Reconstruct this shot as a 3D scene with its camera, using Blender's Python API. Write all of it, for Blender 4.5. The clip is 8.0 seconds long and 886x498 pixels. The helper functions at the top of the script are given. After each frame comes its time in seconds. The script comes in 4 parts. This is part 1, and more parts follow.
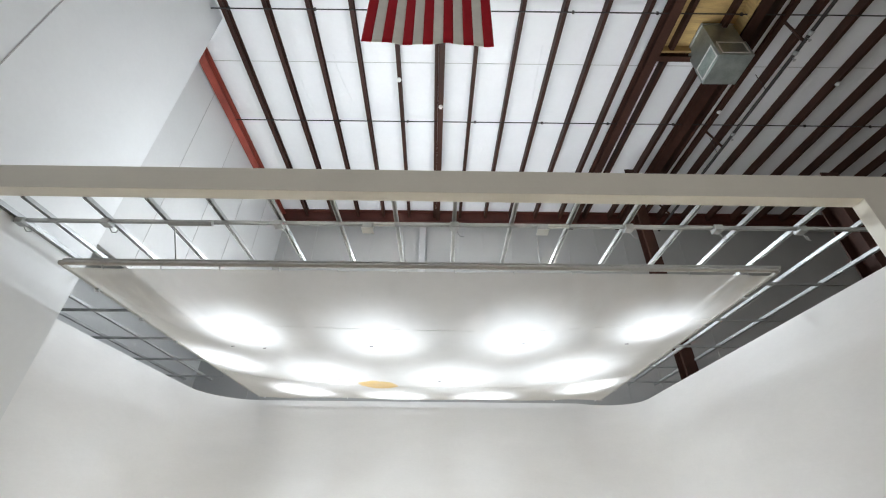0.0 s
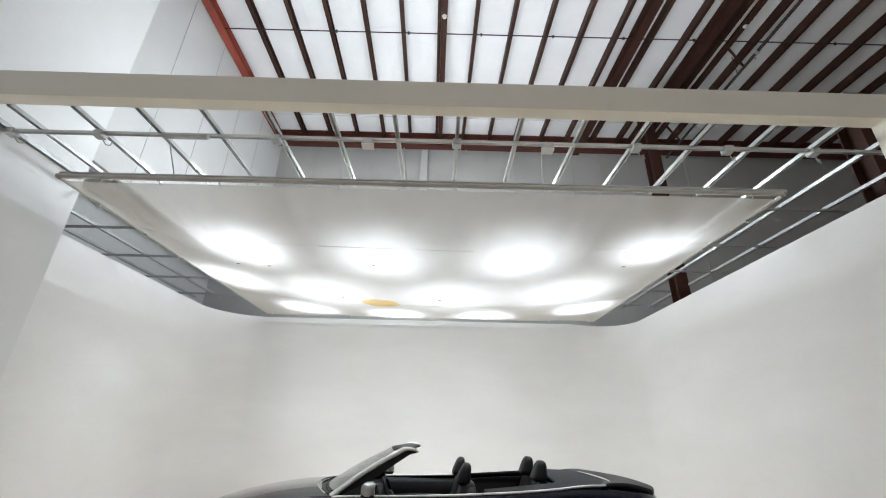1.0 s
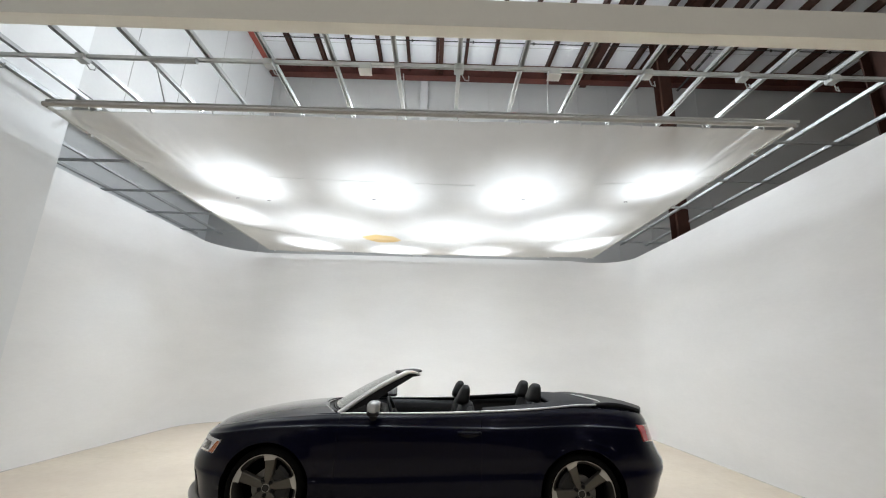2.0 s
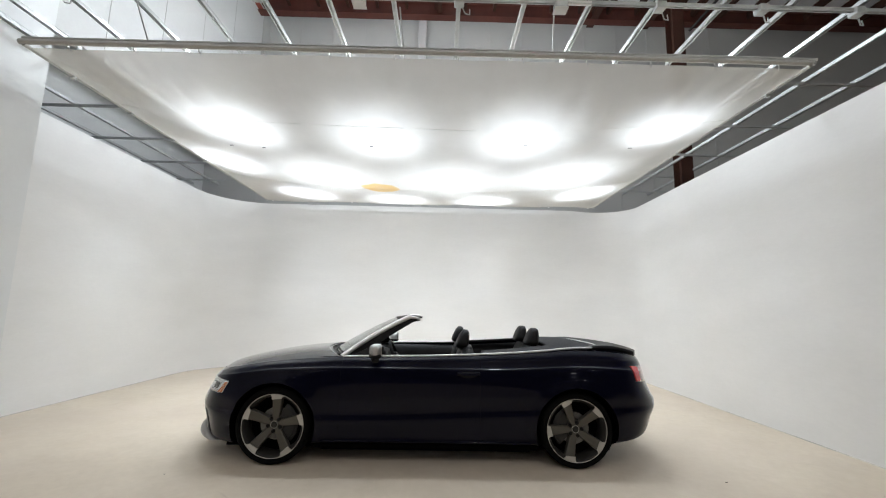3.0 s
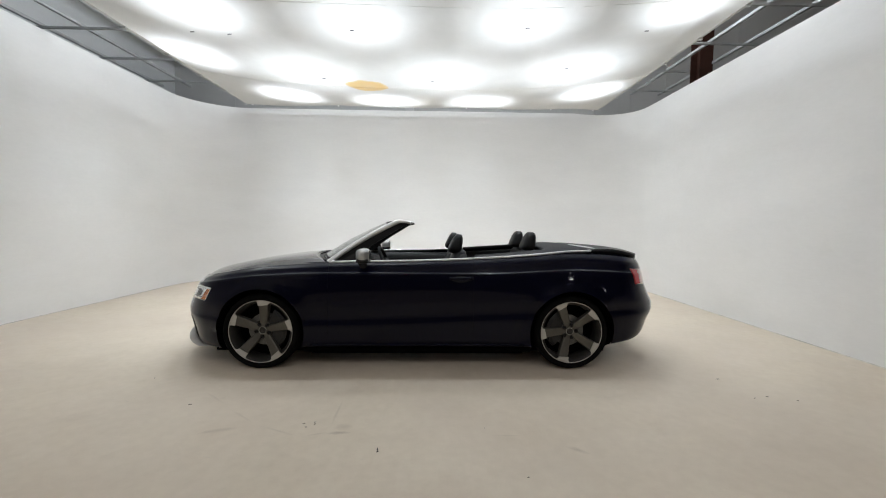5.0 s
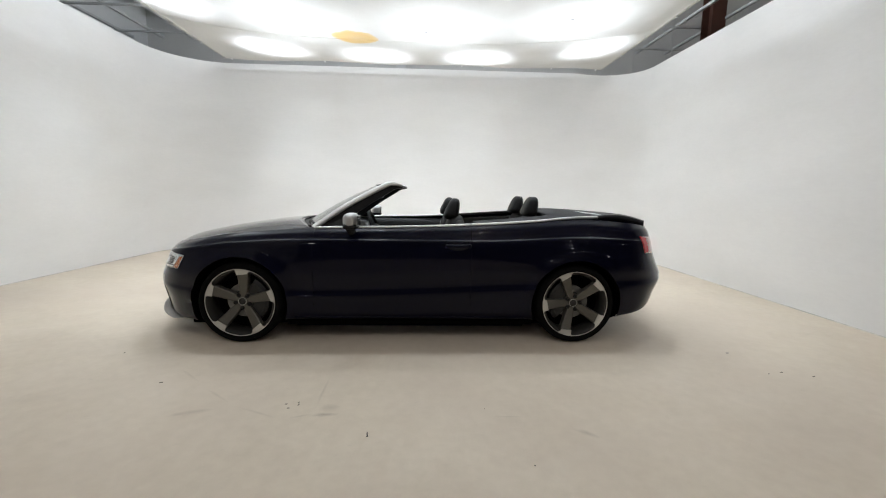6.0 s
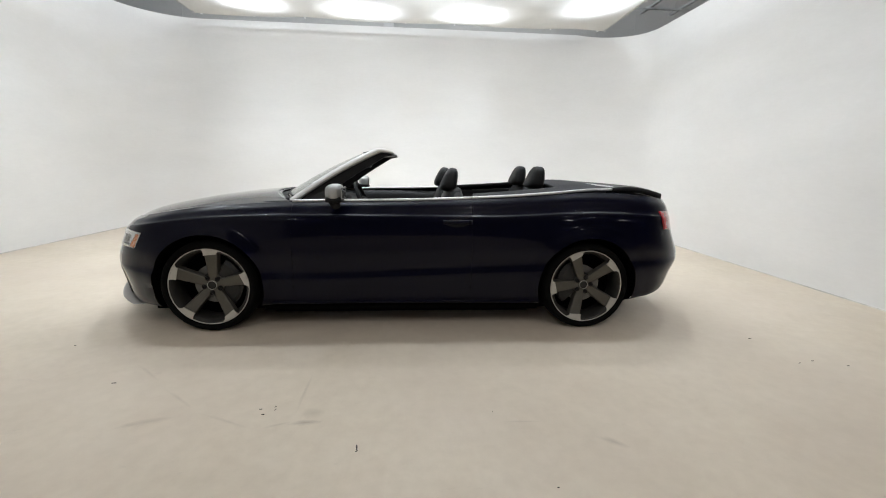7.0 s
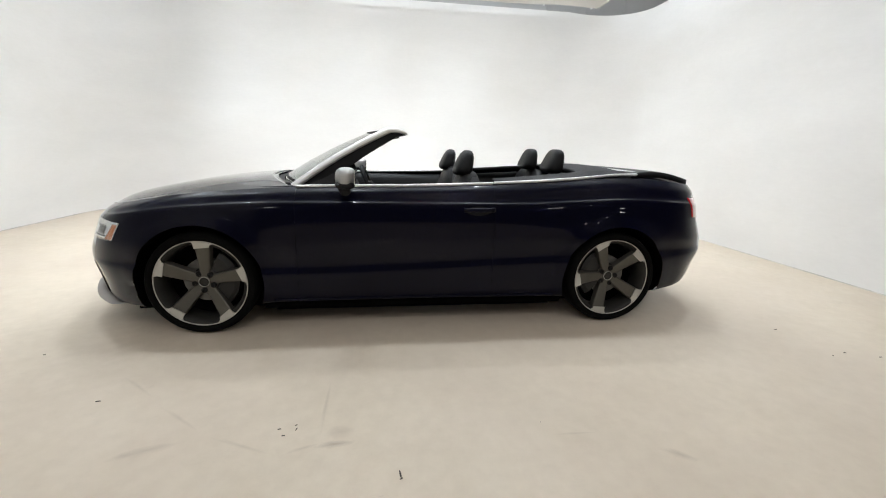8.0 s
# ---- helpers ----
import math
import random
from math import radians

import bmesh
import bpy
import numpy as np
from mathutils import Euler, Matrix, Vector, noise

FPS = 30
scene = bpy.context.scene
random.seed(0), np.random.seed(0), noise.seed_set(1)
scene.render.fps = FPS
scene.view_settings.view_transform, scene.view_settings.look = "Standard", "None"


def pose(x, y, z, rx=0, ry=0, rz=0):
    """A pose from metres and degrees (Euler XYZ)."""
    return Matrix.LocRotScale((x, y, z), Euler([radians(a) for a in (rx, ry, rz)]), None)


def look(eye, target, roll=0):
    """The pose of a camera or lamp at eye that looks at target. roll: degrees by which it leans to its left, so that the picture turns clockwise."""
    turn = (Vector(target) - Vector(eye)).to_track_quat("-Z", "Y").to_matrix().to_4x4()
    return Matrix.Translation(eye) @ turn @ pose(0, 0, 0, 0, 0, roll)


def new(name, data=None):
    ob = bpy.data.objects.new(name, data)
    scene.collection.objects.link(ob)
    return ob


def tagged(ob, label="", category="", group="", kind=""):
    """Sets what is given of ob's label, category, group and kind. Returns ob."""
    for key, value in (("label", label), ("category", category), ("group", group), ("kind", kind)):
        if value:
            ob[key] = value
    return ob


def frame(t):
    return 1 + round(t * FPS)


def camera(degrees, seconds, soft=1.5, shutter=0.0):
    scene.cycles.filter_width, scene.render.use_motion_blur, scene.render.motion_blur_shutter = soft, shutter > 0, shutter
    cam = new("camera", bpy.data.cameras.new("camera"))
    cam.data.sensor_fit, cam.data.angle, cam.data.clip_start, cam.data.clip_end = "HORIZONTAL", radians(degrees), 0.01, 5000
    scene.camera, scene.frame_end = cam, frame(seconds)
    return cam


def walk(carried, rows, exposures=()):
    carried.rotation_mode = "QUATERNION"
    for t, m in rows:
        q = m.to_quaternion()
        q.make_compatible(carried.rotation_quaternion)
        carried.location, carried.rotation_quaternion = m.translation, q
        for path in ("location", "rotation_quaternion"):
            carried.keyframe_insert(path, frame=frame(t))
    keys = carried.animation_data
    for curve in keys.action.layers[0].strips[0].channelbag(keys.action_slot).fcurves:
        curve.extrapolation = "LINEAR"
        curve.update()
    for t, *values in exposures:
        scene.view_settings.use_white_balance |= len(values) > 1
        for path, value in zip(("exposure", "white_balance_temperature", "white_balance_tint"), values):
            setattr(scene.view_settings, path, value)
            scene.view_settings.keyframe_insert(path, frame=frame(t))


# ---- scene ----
cam = camera(93.9, 8.0, 1.1)
PATH = [
    (0, (0.105, -4.959, 1.631), (0.107, -3.278, 2.715), 0.6),
    (0.5, (0.103, -4.924, 1.58), (0.104, -3.155, 2.514), 1.1),
    (1, (0.105, -4.903, 1.546), (0.107, -3.061, 2.326), 1.4),
    (1.5, (0.1, -4.887, 1.508), (0.106, -2.991, 2.143), 1.5),
    (3, (0.102, -4.835, 1.425), (0.117, -2.855, 1.708), 1.3),
    (3.5, (0.101, -4.788, 1.398), (0.119, -2.796, 1.574), 1.1),
    (4, (0.124, -4.726, 1.368), (0.141, -2.727, 1.438), 0.9),
    (4.5, (0.172, -4.649, 1.339), (0.192, -2.649, 1.306), 0.7),
    (6, (0.147, -4.231, 1.26), (0.22, -2.251, 0.989), 1.1),
    (6.5, (0.121, -4.081, 1.249), (0.215, -2.113, 0.907), 1.2),
    (7, (0.096, -3.842, 1.23), (0.227, -1.887, 0.832), 1.3),
    (7.5, (-0.001, -3.675, 1.224), (0.192, -1.736, 0.776), 1.6),
    (8, (-0.194, -3.555, 1.223), (0.063, -1.63, 0.746), 1.8),
]
EXPOSURE = [(0.0, 0.44), (1.0, 0.43), (1.5, 0.47), (3.0, 0.53), (3.5, 0.51), (4.5, 0.40), (6.0, 0.55), (7.0, 0.69), (8.0, 0.91)]
walk(cam, [(t, look(eye, target, roll)) for t, eye, target, roll in PATH], EXPOSURE)

# ---------------------------------------------------------------- world and lights
world = bpy.data.worlds.new("world")
scene.world = world
world.use_nodes = True
world.node_tree.nodes["Background"].inputs[0].default_value = (0.6, 0.7, 0.8, 1)
world.node_tree.nodes["Background"].inputs[1].default_value = 0.02


def area_lamp(name, at, aim, size, watts, colour=(1, 1, 1), depth=0.0):
    data = bpy.data.lights.new(name, "AREA")
    data.shape, data.size, data.energy, data.color = "RECTANGLE" if depth else "DISK", size, watts, colour
    if depth:
        data.size_y = depth
    ob = new(name, data)
    ob.matrix_world = look(at, aim)
    return ob


# the cloth scrim under the lamps: its corners, and its height with the sag
CX0, CX1, CY0, CY1, CZ = -3.93, 3.66, -1.08, 4.62, 3.84


def scrim_z(x, y):
    a, b = 2 * (x - CX0) / (CX1 - CX0) - 1, 2 * (y - CY0) / (CY1 - CY0) - 1
    return CZ - 0.30 * max(0, 1 - abs(a) ** 2.4) ** 0.9 * max(0, 1 - abs(b) ** 2.6) ** 0.8


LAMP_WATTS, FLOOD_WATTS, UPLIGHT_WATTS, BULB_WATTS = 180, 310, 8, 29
LAMP_Z = 4.95
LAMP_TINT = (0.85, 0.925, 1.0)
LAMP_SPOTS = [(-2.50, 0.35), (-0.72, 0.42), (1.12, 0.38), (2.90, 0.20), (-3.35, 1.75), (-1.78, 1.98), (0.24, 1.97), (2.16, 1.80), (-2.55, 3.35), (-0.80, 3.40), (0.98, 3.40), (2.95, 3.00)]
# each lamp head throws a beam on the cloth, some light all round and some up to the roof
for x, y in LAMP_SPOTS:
    power = (0.85 if 1 < y < 2.5 else 1.0) * (1.15 if x < -2.4 else 1.0)
    back = y > 2.5
    lean = 0.10 if back else -0.10 if y < 1 else 0.0  # the back row leans to the back wall, the front row to the opening
    for watts, cone, aim in ((LAMP_WATTS, 38, 0.0), (FLOOD_WATTS * (2.4 if back else 1.15 if lean else 1.7), 64 if back else 70 if abs(x) > 2.4 else 78 if lean else 98, lean)):
        spot = bpy.data.lights.new("studio_lamp", "SPOT")
        spot.energy, spot.spot_size, spot.spot_blend, spot.shadow_soft_size, spot.color = watts * power, radians(cone), 1.0, 0.20, LAMP_TINT
        new("studio_lamp", spot).matrix_world = look((x, y, LAMP_Z), (x - (0.05 if x < -2.4 and watts > LAMP_WATTS else 0.0), y + aim, LAMP_Z - 1))
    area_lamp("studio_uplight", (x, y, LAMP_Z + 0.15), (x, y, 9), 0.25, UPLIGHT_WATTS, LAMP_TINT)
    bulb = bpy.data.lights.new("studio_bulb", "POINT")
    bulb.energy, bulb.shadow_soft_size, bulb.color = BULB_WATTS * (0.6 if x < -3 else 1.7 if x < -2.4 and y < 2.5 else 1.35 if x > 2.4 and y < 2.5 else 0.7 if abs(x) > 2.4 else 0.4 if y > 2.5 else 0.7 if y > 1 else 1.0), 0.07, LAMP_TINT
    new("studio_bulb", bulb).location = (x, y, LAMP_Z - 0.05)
# high-bay lamps of the hall, behind the camera
for x, y in ((-3.0, -8.4), (1.8, -8.4), (6.4, -8.4), (-3.0, -12.6), (1.8, -12.6), (6.4, -12.6)):
    area_lamp("hall_lamp", (x, y, 9.2), (x, y, 0), 0.16, 46, (1.0, 0.97, 0.95), 0.022)
# small strip lamps on the far wall of the hall, seen as glints in the car's paint
for x, z in ((6.4, 3.1), (8.4, 5.4), (10.7, 3.0), (6.6, 6.9), (2.1, 6.2), (-3.9, 3.3)):
    area_lamp("strip_lamp", (x, -15.3, z), (x * 0.3, 0, 1), 0.5, 6, (1.0, 0.98, 0.96), 0.06)

# ---------------------------------------------------------------- materials


class Nodes:
    """A short way to write a node material."""

    def __init__(self, name):
        self.mat = bpy.data.materials.new(name)
        self.mat.use_nodes = True
        self.tree = self.mat.node_tree
        self.bsdf = self.tree.nodes["Principled BSDF"]
        self.out = self.tree.nodes["Material Output"]

    def add(self, kind, operation="", **values):
        node = self.tree.nodes.new(kind)
        if operation:
            node.operation = operation
        for key, value in values.items():
            node.inputs[key.replace("_", " ")].default_value = value
        return node

    def link(self, a, b):
        self.tree.links.new(a, b)

    def coords(self):
        return self.add("ShaderNodeTexCoord").outputs["Object"]

    def noise(self, scale, detail=4.0, rough=0.55, stretch=(1, 1, 1)):
        m = self.add("ShaderNodeMapping", Scale=stretch)
        self.link(self.coords(), m.inputs[0])
        n = self.add("ShaderNodeTexNoise", Scale=scale, Detail=detail, Roughness=rough)
        self.link(m.outputs[0], n.inputs["Vector"])
        return n.outputs["Fac"]

    def ramp(self, fac, stops):
        r = self.tree.nodes.new("ShaderNodeValToRGB")
        while len(r.color_ramp.elements) < len(stops):
            r.color_ramp.elements.new(0.5)
        for e, (p, c) in zip(r.color_ramp.elements, stops):
            e.position, e.color = p, (*c, 1) if len(c) == 3 else c
        self.link(fac, r.inputs[0])
        return r.outputs[0]

    def mix(self, fac, a, b, blend="MIX"):
        m = self.tree.nodes.new("ShaderNodeMix")
        m.data_type, m.blend_type = "RGBA", blend
        for value, socket in ((fac, m.inputs[0]), (a, m.inputs[6]), (b, m.inputs[7])):
            if isinstance(value, (int, float)):
                socket.default_value = value
            elif isinstance(value, tuple):
                socket.default_value = (*value, 1)
            else:
                self.link(value, socket)
        return m.outputs[2]

    def bump(self, height, strength, distance):
        b = self.add("ShaderNodeBump", Strength=strength, Distance=distance)
        self.link(height, b.inputs["Height"])
        self.link(b.outputs[0], self.bsdf.inputs["Normal"])

    def set(self, **values):
        for key, value in values.items():
            self.bsdf.inputs[key.replace("_", " ")].default_value = value
        return self


def surface(name, colour, rough=0.5, metal=0.0, vary=0.12, scale=3.0, grain=60.0, relief=0.0, depth=0.002, coat=0.0, stretch=(1, 1, 1), gloss=0.5):
    """A material with colour variation at two scales and fine relief."""
    n = Nodes(name)
    n.set(Roughness=rough, Metallic=metal, Coat_Weight=coat, Coat_Roughness=0.03, Specular_IOR_Level=gloss)
    low = tuple(c * (1 - vary) for c in colour)
    high = tuple(min(1, c * (1 + vary)) for c in colour)
    broad = n.ramp(n.noise(scale, 5, 0.6, stretch), [(0.3, low), (0.7, high)])
    fine = n.ramp(n.noise(grain, 3, 0.5, stretch), [(0.3, (1 - vary * 0.6,) * 3), (0.7, (1, 1, 1))])
    n.link(n.mix(1.0, broad, fine, "MULTIPLY"), n.bsdf.inputs["Base Color"])
    if relief:
        n.bump(n.noise(grain * 1.7, 3, 0.5, stretch), relief, depth)
    return n.mat


def paint_material():
    n = Nodes("navy_paint")
    n.set(Roughness=0.32, Metallic=0.0, Coat_Weight=1.0, Coat_Roughness=0.015, Coat_IOR=1.25, Specular_IOR_Level=0.05)
    flake = n.noise(900, 1, 0.5)
    n.link(n.ramp(flake, [(0.35, (0.0004, 0.0005, 0.0044)), (0.7, (0.0011, 0.0014, 0.0115))]), n.bsdf.inputs["Base Color"])
    return n.mat


def cloth_material():
    """Thin cotton scrim: it scatters and lets light through, with creases and one water stain."""
    n = Nodes("scrim_cloth")
    t = n.tree
    base = n.ramp(n.noise(2.5, 5, 0.6), [(0.3, (0.69, 0.66, 0.585)), (0.7, (0.76, 0.73, 0.66))])
    m = n.add("ShaderNodeMapping", Location=(1.0 / 0.48, -2.45 / 0.38, 0), Scale=(1 / 0.48, 1 / 0.38, 0.0))
    n.link(n.coords(), m.inputs[0])
    warp = n.add("ShaderNodeTexNoise", Scale=1.6, Detail=3.0)
    n.link(m.outputs[0], warp.inputs["Vector"])
    vec = n.add("ShaderNodeVectorMath", operation="LENGTH")
    n.link(m.outputs[0], vec.inputs[0])
    add = n.add("ShaderNodeMath", operation="MULTIPLY_ADD")
    n.link(warp.outputs["Fac"], add.inputs[0])
    add.inputs[1].default_value = 0.5
    n.link(vec.outputs["Value"], add.inputs[2])
    stain = n.ramp(add.outputs[0], [(0.0, (0.75, 0.75, 0.75)), (0.9, (1, 1, 1)), (1.08, (0.75, 0.75, 0.75)), (1.16, (0, 0, 0))])
    for e, p in zip(t.nodes[-1].color_ramp.elements, (0.0, 0.80, 0.93, 1.0)):
        e.position = p
    colour = n.mix(stain, base, (0.80, 0.55, 0.22))
    t.nodes.remove(n.bsdf)
    dif, tra, mixs = n.add("ShaderNodeBsdfDiffuse"), n.add("ShaderNodeBsdfTranslucent"), n.add("ShaderNodeMixShader", Fac=0.215)
    n.link(colour, dif.inputs[0])
    n.link(n.mix(stain, (0.79, 0.785, 0.775), (0.80, 0.55, 0.22)), tra.inputs[0])
    n.link(dif.outputs[0], mixs.inputs[1])
    n.link(tra.outputs[0], mixs.inputs[2])
    weave, open_ = n.add("ShaderNodeMixShader", Fac=0.25), n.add("ShaderNodeBsdfTransparent")
    n.link(mixs.outputs[0], weave.inputs[1])
    n.link(open_.outputs[0], weave.inputs[2])
    n.link(weave.outputs[0], n.out.inputs[0])
    return n.mat


def glass_material(name, tint, sheen=0.9, fall=3.0):
    n = Nodes(name)
    t = n.tree
    t.nodes.remove(n.bsdf)
    tr, gl, mx = n.add("ShaderNodeBsdfTransparent"), n.add("ShaderNodeBsdfGlossy", Roughness=0.01), n.add("ShaderNodeMixShader")
    lw, pw, fr = n.add("ShaderNodeLayerWeight", Blend=0.5), n.add("ShaderNodeMath", "POWER"), n.add("ShaderNodeMath", "MULTIPLY_ADD")
    n.link(lw.outputs["Facing"], pw.inputs[0])
    pw.inputs[1].default_value = fall
    n.link(pw.outputs[0], fr.inputs[0])
    fr.inputs[1].default_value, fr.inputs[2].default_value = sheen, 0.04
    tr.inputs[0].default_value = (*tint, 1)
    n.link(fr.outputs[0], mx.inputs[0])
    n.link(tr.outputs[0], mx.inputs[1])
    n.link(gl.outputs[0], mx.inputs[2])
    n.link(mx.outputs[0], n.out.inputs[0])
    return n.mat


def floor_material():
    """Cream floor paint, worn, with scuffs and a few darker patches."""
    n = Nodes("floor_paint")
    n.set(Roughness=0.42, Specular_IOR_Level=0.3)
    base = n.ramp(n.noise(0.9, 6, 0.6), [(0.3, (0.645, 0.56, 0.445)), (0.7, (0.725, 0.64, 0.52))])
    fine = n.ramp(n.noise(14, 5, 0.6), [(0.3, (0.93, 0.92, 0.91)), (0.65, (1, 1, 1))])
    colour = n.mix(1.0, base, fine, "MULTIPLY")
    scuff = n.ramp(n.noise(3.2, 8, 0.75, (1, 2.2, 1)), [(0.62, (0, 0, 0)), (0.74, (0.35, 0.35, 0.35))])
    colour = n.mix(scuff, colour, (0.40, 0.345, 0.28))
    tone = n.ramp(n.noise(0.55, 3, 0.5), [(0.38, (0, 0, 0)), (0.62, (0.4, 0.4, 0.4))])
    colour = n.mix(tone, colour, (0.575, 0.485, 0.40))
    for x, y, a, b, turn, dark in SCUFFS:
        m = n.add("ShaderNodeMapping", Location=(x, y, 0), Rotation=(0, 0, radians(turn)), Scale=(a, b, 1000.0))
        m.vector_type = "TEXTURE"
        n.link(n.coords(), m.inputs[0])
        w = n.add("ShaderNodeTexNoise", Scale=1.3, Detail=5.0, Roughness=0.7)
        n.link(m.outputs[0], w.inputs["Vector"])
        ln = n.add("ShaderNodeVectorMath", operation="LENGTH")
        n.link(m.outputs[0], ln.inputs[0])
        ad = n.add("ShaderNodeMath", operation="MULTIPLY_ADD")
        n.link(w.outputs["Fac"], ad.inputs[0])
        ad.inputs[1].default_value = 0.9
        n.link(ln.outputs["Value"], ad.inputs[2])
        colour = n.mix(n.ramp(ad.outputs[0], [(0.2, (min(1, 1.35 * dark),) * 3), (1.1, (0, 0, 0))]), colour, (0.29, 0.225, 0.17))
    n.link(colour, n.bsdf.inputs["Base Color"])
    n.link(n.ramp(n.noise(5, 5, 0.6), [(0.3, (0.38,) * 3), (0.7, (0.5,) * 3)]), n.bsdf.inputs["Roughness"])
    n.bump(n.noise(45, 4, 0.6), 0.10, 0.003)
    return n.mat


# scuffed patches and drag marks on the floor: x, y, half length, half width, turn, strength
SCUFFS = [
    (-1.16, -2.02, 0.22, 0.06, 17, 0.36), (-1.23, -2.04, 0.07, 0.04, 10, 0.25), (-0.42, -2.045, 0.15, 0.045, 3, 0.62), (-0.41, -1.97, 0.12, 0.09, 0, 0.28),
    (-0.492, -1.77, 0.36, 0.022, 91, 0.30), (1.0, -2.23, 0.13, 0.05, -38, 0.42), (-1.44, -1.54, 0.30, 0.024, -41, 0.22), (-1.12, -1.82, 0.27, 0.024, -39, 0.24),
    (-0.80, -2.02, 0.27, 0.024, -25, 0.24), (-0.55, -2.06, 0.13, 0.024, 20, 0.28), (0.62, -2.066, 0.19, 0.016, -1, 0.26), (1.5, -1.5, 0.5, 0.12, 20, 0.12), (-2.2, -1.9, 0.5, 0.2, 10, 0.12),
    (0.3, -1.6, 0.7, 0.3, 8, 0.06), (2.2, -2.2, 0.6, 0.35, -15, 0.08), (-0.1, -2.7, 0.8, 0.25, 5, 0.07),
]

M = {}
M["floor"] = floor_material()
M["white_wall"] = surface("white_studio_paint", (0.87, 0.87, 0.865), 0.55, vary=0.035, scale=0.9, grain=25, relief=0.06, stretch=(0.5, 0.5, 1.6))
M["joint"] = surface("dirty_joint", (0.70, 0.68, 0.63), 0.8, vary=0.3, scale=1.5, grain=12)
M["hall_wall"] = surface("hall_wall_paint", (0.80, 0.815, 0.82), 0.6, vary=0.03, scale=0.5, grain=18, relief=0.05)
M["west_wall"] = surface("pale_grey_cladding", (0.68, 0.69, 0.69), 0.6, vary=0.04, scale=0.5, grain=18, relief=0.05)
M["grey_wall"] = surface("grey_panel_wall", (0.47, 0.47, 0.46), 0.6, vary=0.05, scale=0.6, grain=20)
M["unseen_wall"] = surface("unseen_wall_dark", (0.06, 0.06, 0.065), 0.7, vary=0.1, scale=0.6, grain=20)
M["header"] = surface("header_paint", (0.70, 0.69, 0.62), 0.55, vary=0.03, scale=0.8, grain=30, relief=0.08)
# header paint made lighter and creamier, with bounced light put into the colour
M["header_lit"] = surface("header_paint_lightened", (0.89, 0.86, 0.77), 0.5, vary=0.03, scale=0.8, grain=30, relief=0.08)
M["deck"] = surface("roof_liner", (0.82, 0.83, 0.85), 0.45, vary=0.03, scale=0.7, grain=9, relief=0.25, depth=0.02)
M["purlin"] = surface("primer_brown_steel", (0.046, 0.019, 0.013), 0.55, gloss=0.2, vary=0.25, scale=1.5, grain=40)
M["red_steel"] = surface("red_primer_steel", (0.25, 0.045, 0.028), 0.5, vary=0.2, scale=1.2, grain=30)
M["frame_red"] = surface("dark_red_frame_paint", (0.085, 0.026, 0.019), 0.5, gloss=0.25, vary=0.2, scale=1.5, grain=40)
M["galv"] = surface("galvanised_steel", (0.47, 0.48, 0.48), 0.40, 0.5, vary=0.12, scale=6, grain=60)
M["duct"] = surface("galvanised_sheet", (0.42, 0.46, 0.44), 0.35, 0.7, vary=0.2, scale=3, grain=30)
M["wood"] = surface("plywood", (0.52, 0.36, 0.15), 0.65, vary=0.25, scale=2, grain=30, stretch=(1, 8, 1))
M["black_pipe"] = surface("dark_rod_steel", (0.035, 0.03, 0.03), 0.5, 0.3, vary=0.2)
M["grey_post"] = surface("grey_post_paint", (0.55, 0.55, 0.55), 0.5, vary=0.06)
M["rail"] = surface("aluminium_rail", (0.50, 0.50, 0.49), 0.35, 0.8, vary=0.08, scale=8)
M["cloth"] = cloth_material()
M["flag_red"] = surface("flag_red_nylon", (0.42, 0.006, 0.018), 0.7, gloss=0.2, vary=0.12, scale=5, grain=300)
M["flag_white"] = surface("flag_white_nylon", (0.80, 0.79, 0.74), 0.6, vary=0.06, scale=5, grain=300)
M["white_plastic"] = surface("white_plastic", (0.75, 0.75, 0.73), 0.4, vary=0.04)
M["dirt"] = surface("dark_grit", (0.05, 0.04, 0.035), 0.9, vary=0.2)
M["paint"] = paint_material()
M["tyre"] = surface("tyre_rubber", (0.0045, 0.0045, 0.0043), 0.85, gloss=0.06, vary=0.2, scale=12, grain=200, relief=0.15)
M["rim"] = surface("titanium_grey_alloy", (0.105, 0.098, 0.083), 0.42, 0.55, vary=0.06, scale=10)
M["barrel"] = surface("dark_grey_barrel", (0.034, 0.033, 0.030), 0.5, 0.4, vary=0.08, scale=10, gloss=0.3)
M["polished"] = surface("turned_alloy", (0.50, 0.49, 0.45), 0.38, 0.4, vary=0.05, scale=20)
M["disc"] = surface("brake_iron", (0.15, 0.148, 0.14), 0.40, 0.7, gloss=0.3, vary=0.15, scale=20)
M["caliper"] = surface("caliper_paint", (0.016, 0.0155, 0.015), 0.4, 0.3, vary=0.1)
M["satin"] = surface("satin_aluminium", (0.80, 0.80, 0.79), 0.36, 0.55, vary=0.04, scale=10)
M["mirror_shell"] = surface("matt_aluminium_shell", (0.46, 0.46, 0.46), 0.48, 0.7, vary=0.04, scale=10)
M["black_trim"] = surface("black_trim", (0.006, 0.006, 0.007), 0.45, gloss=0.25, vary=0.15, scale=10)
M["arch"] = surface("arch_liner", (0.003, 0.003, 0.003), 0.9, gloss=0.0, vary=0.15, scale=10)
M["leather"] = surface("black_leather", (0.008, 0.008, 0.0085), 0.5, gloss=0.18, vary=0.15, scale=14, grain=220, relief=0.25)
M["seat_side"] = surface("grey_alcantara", (0.05, 0.05, 0.051), 0.85, gloss=0.2, vary=0.12, scale=14, grain=250, relief=0.2)
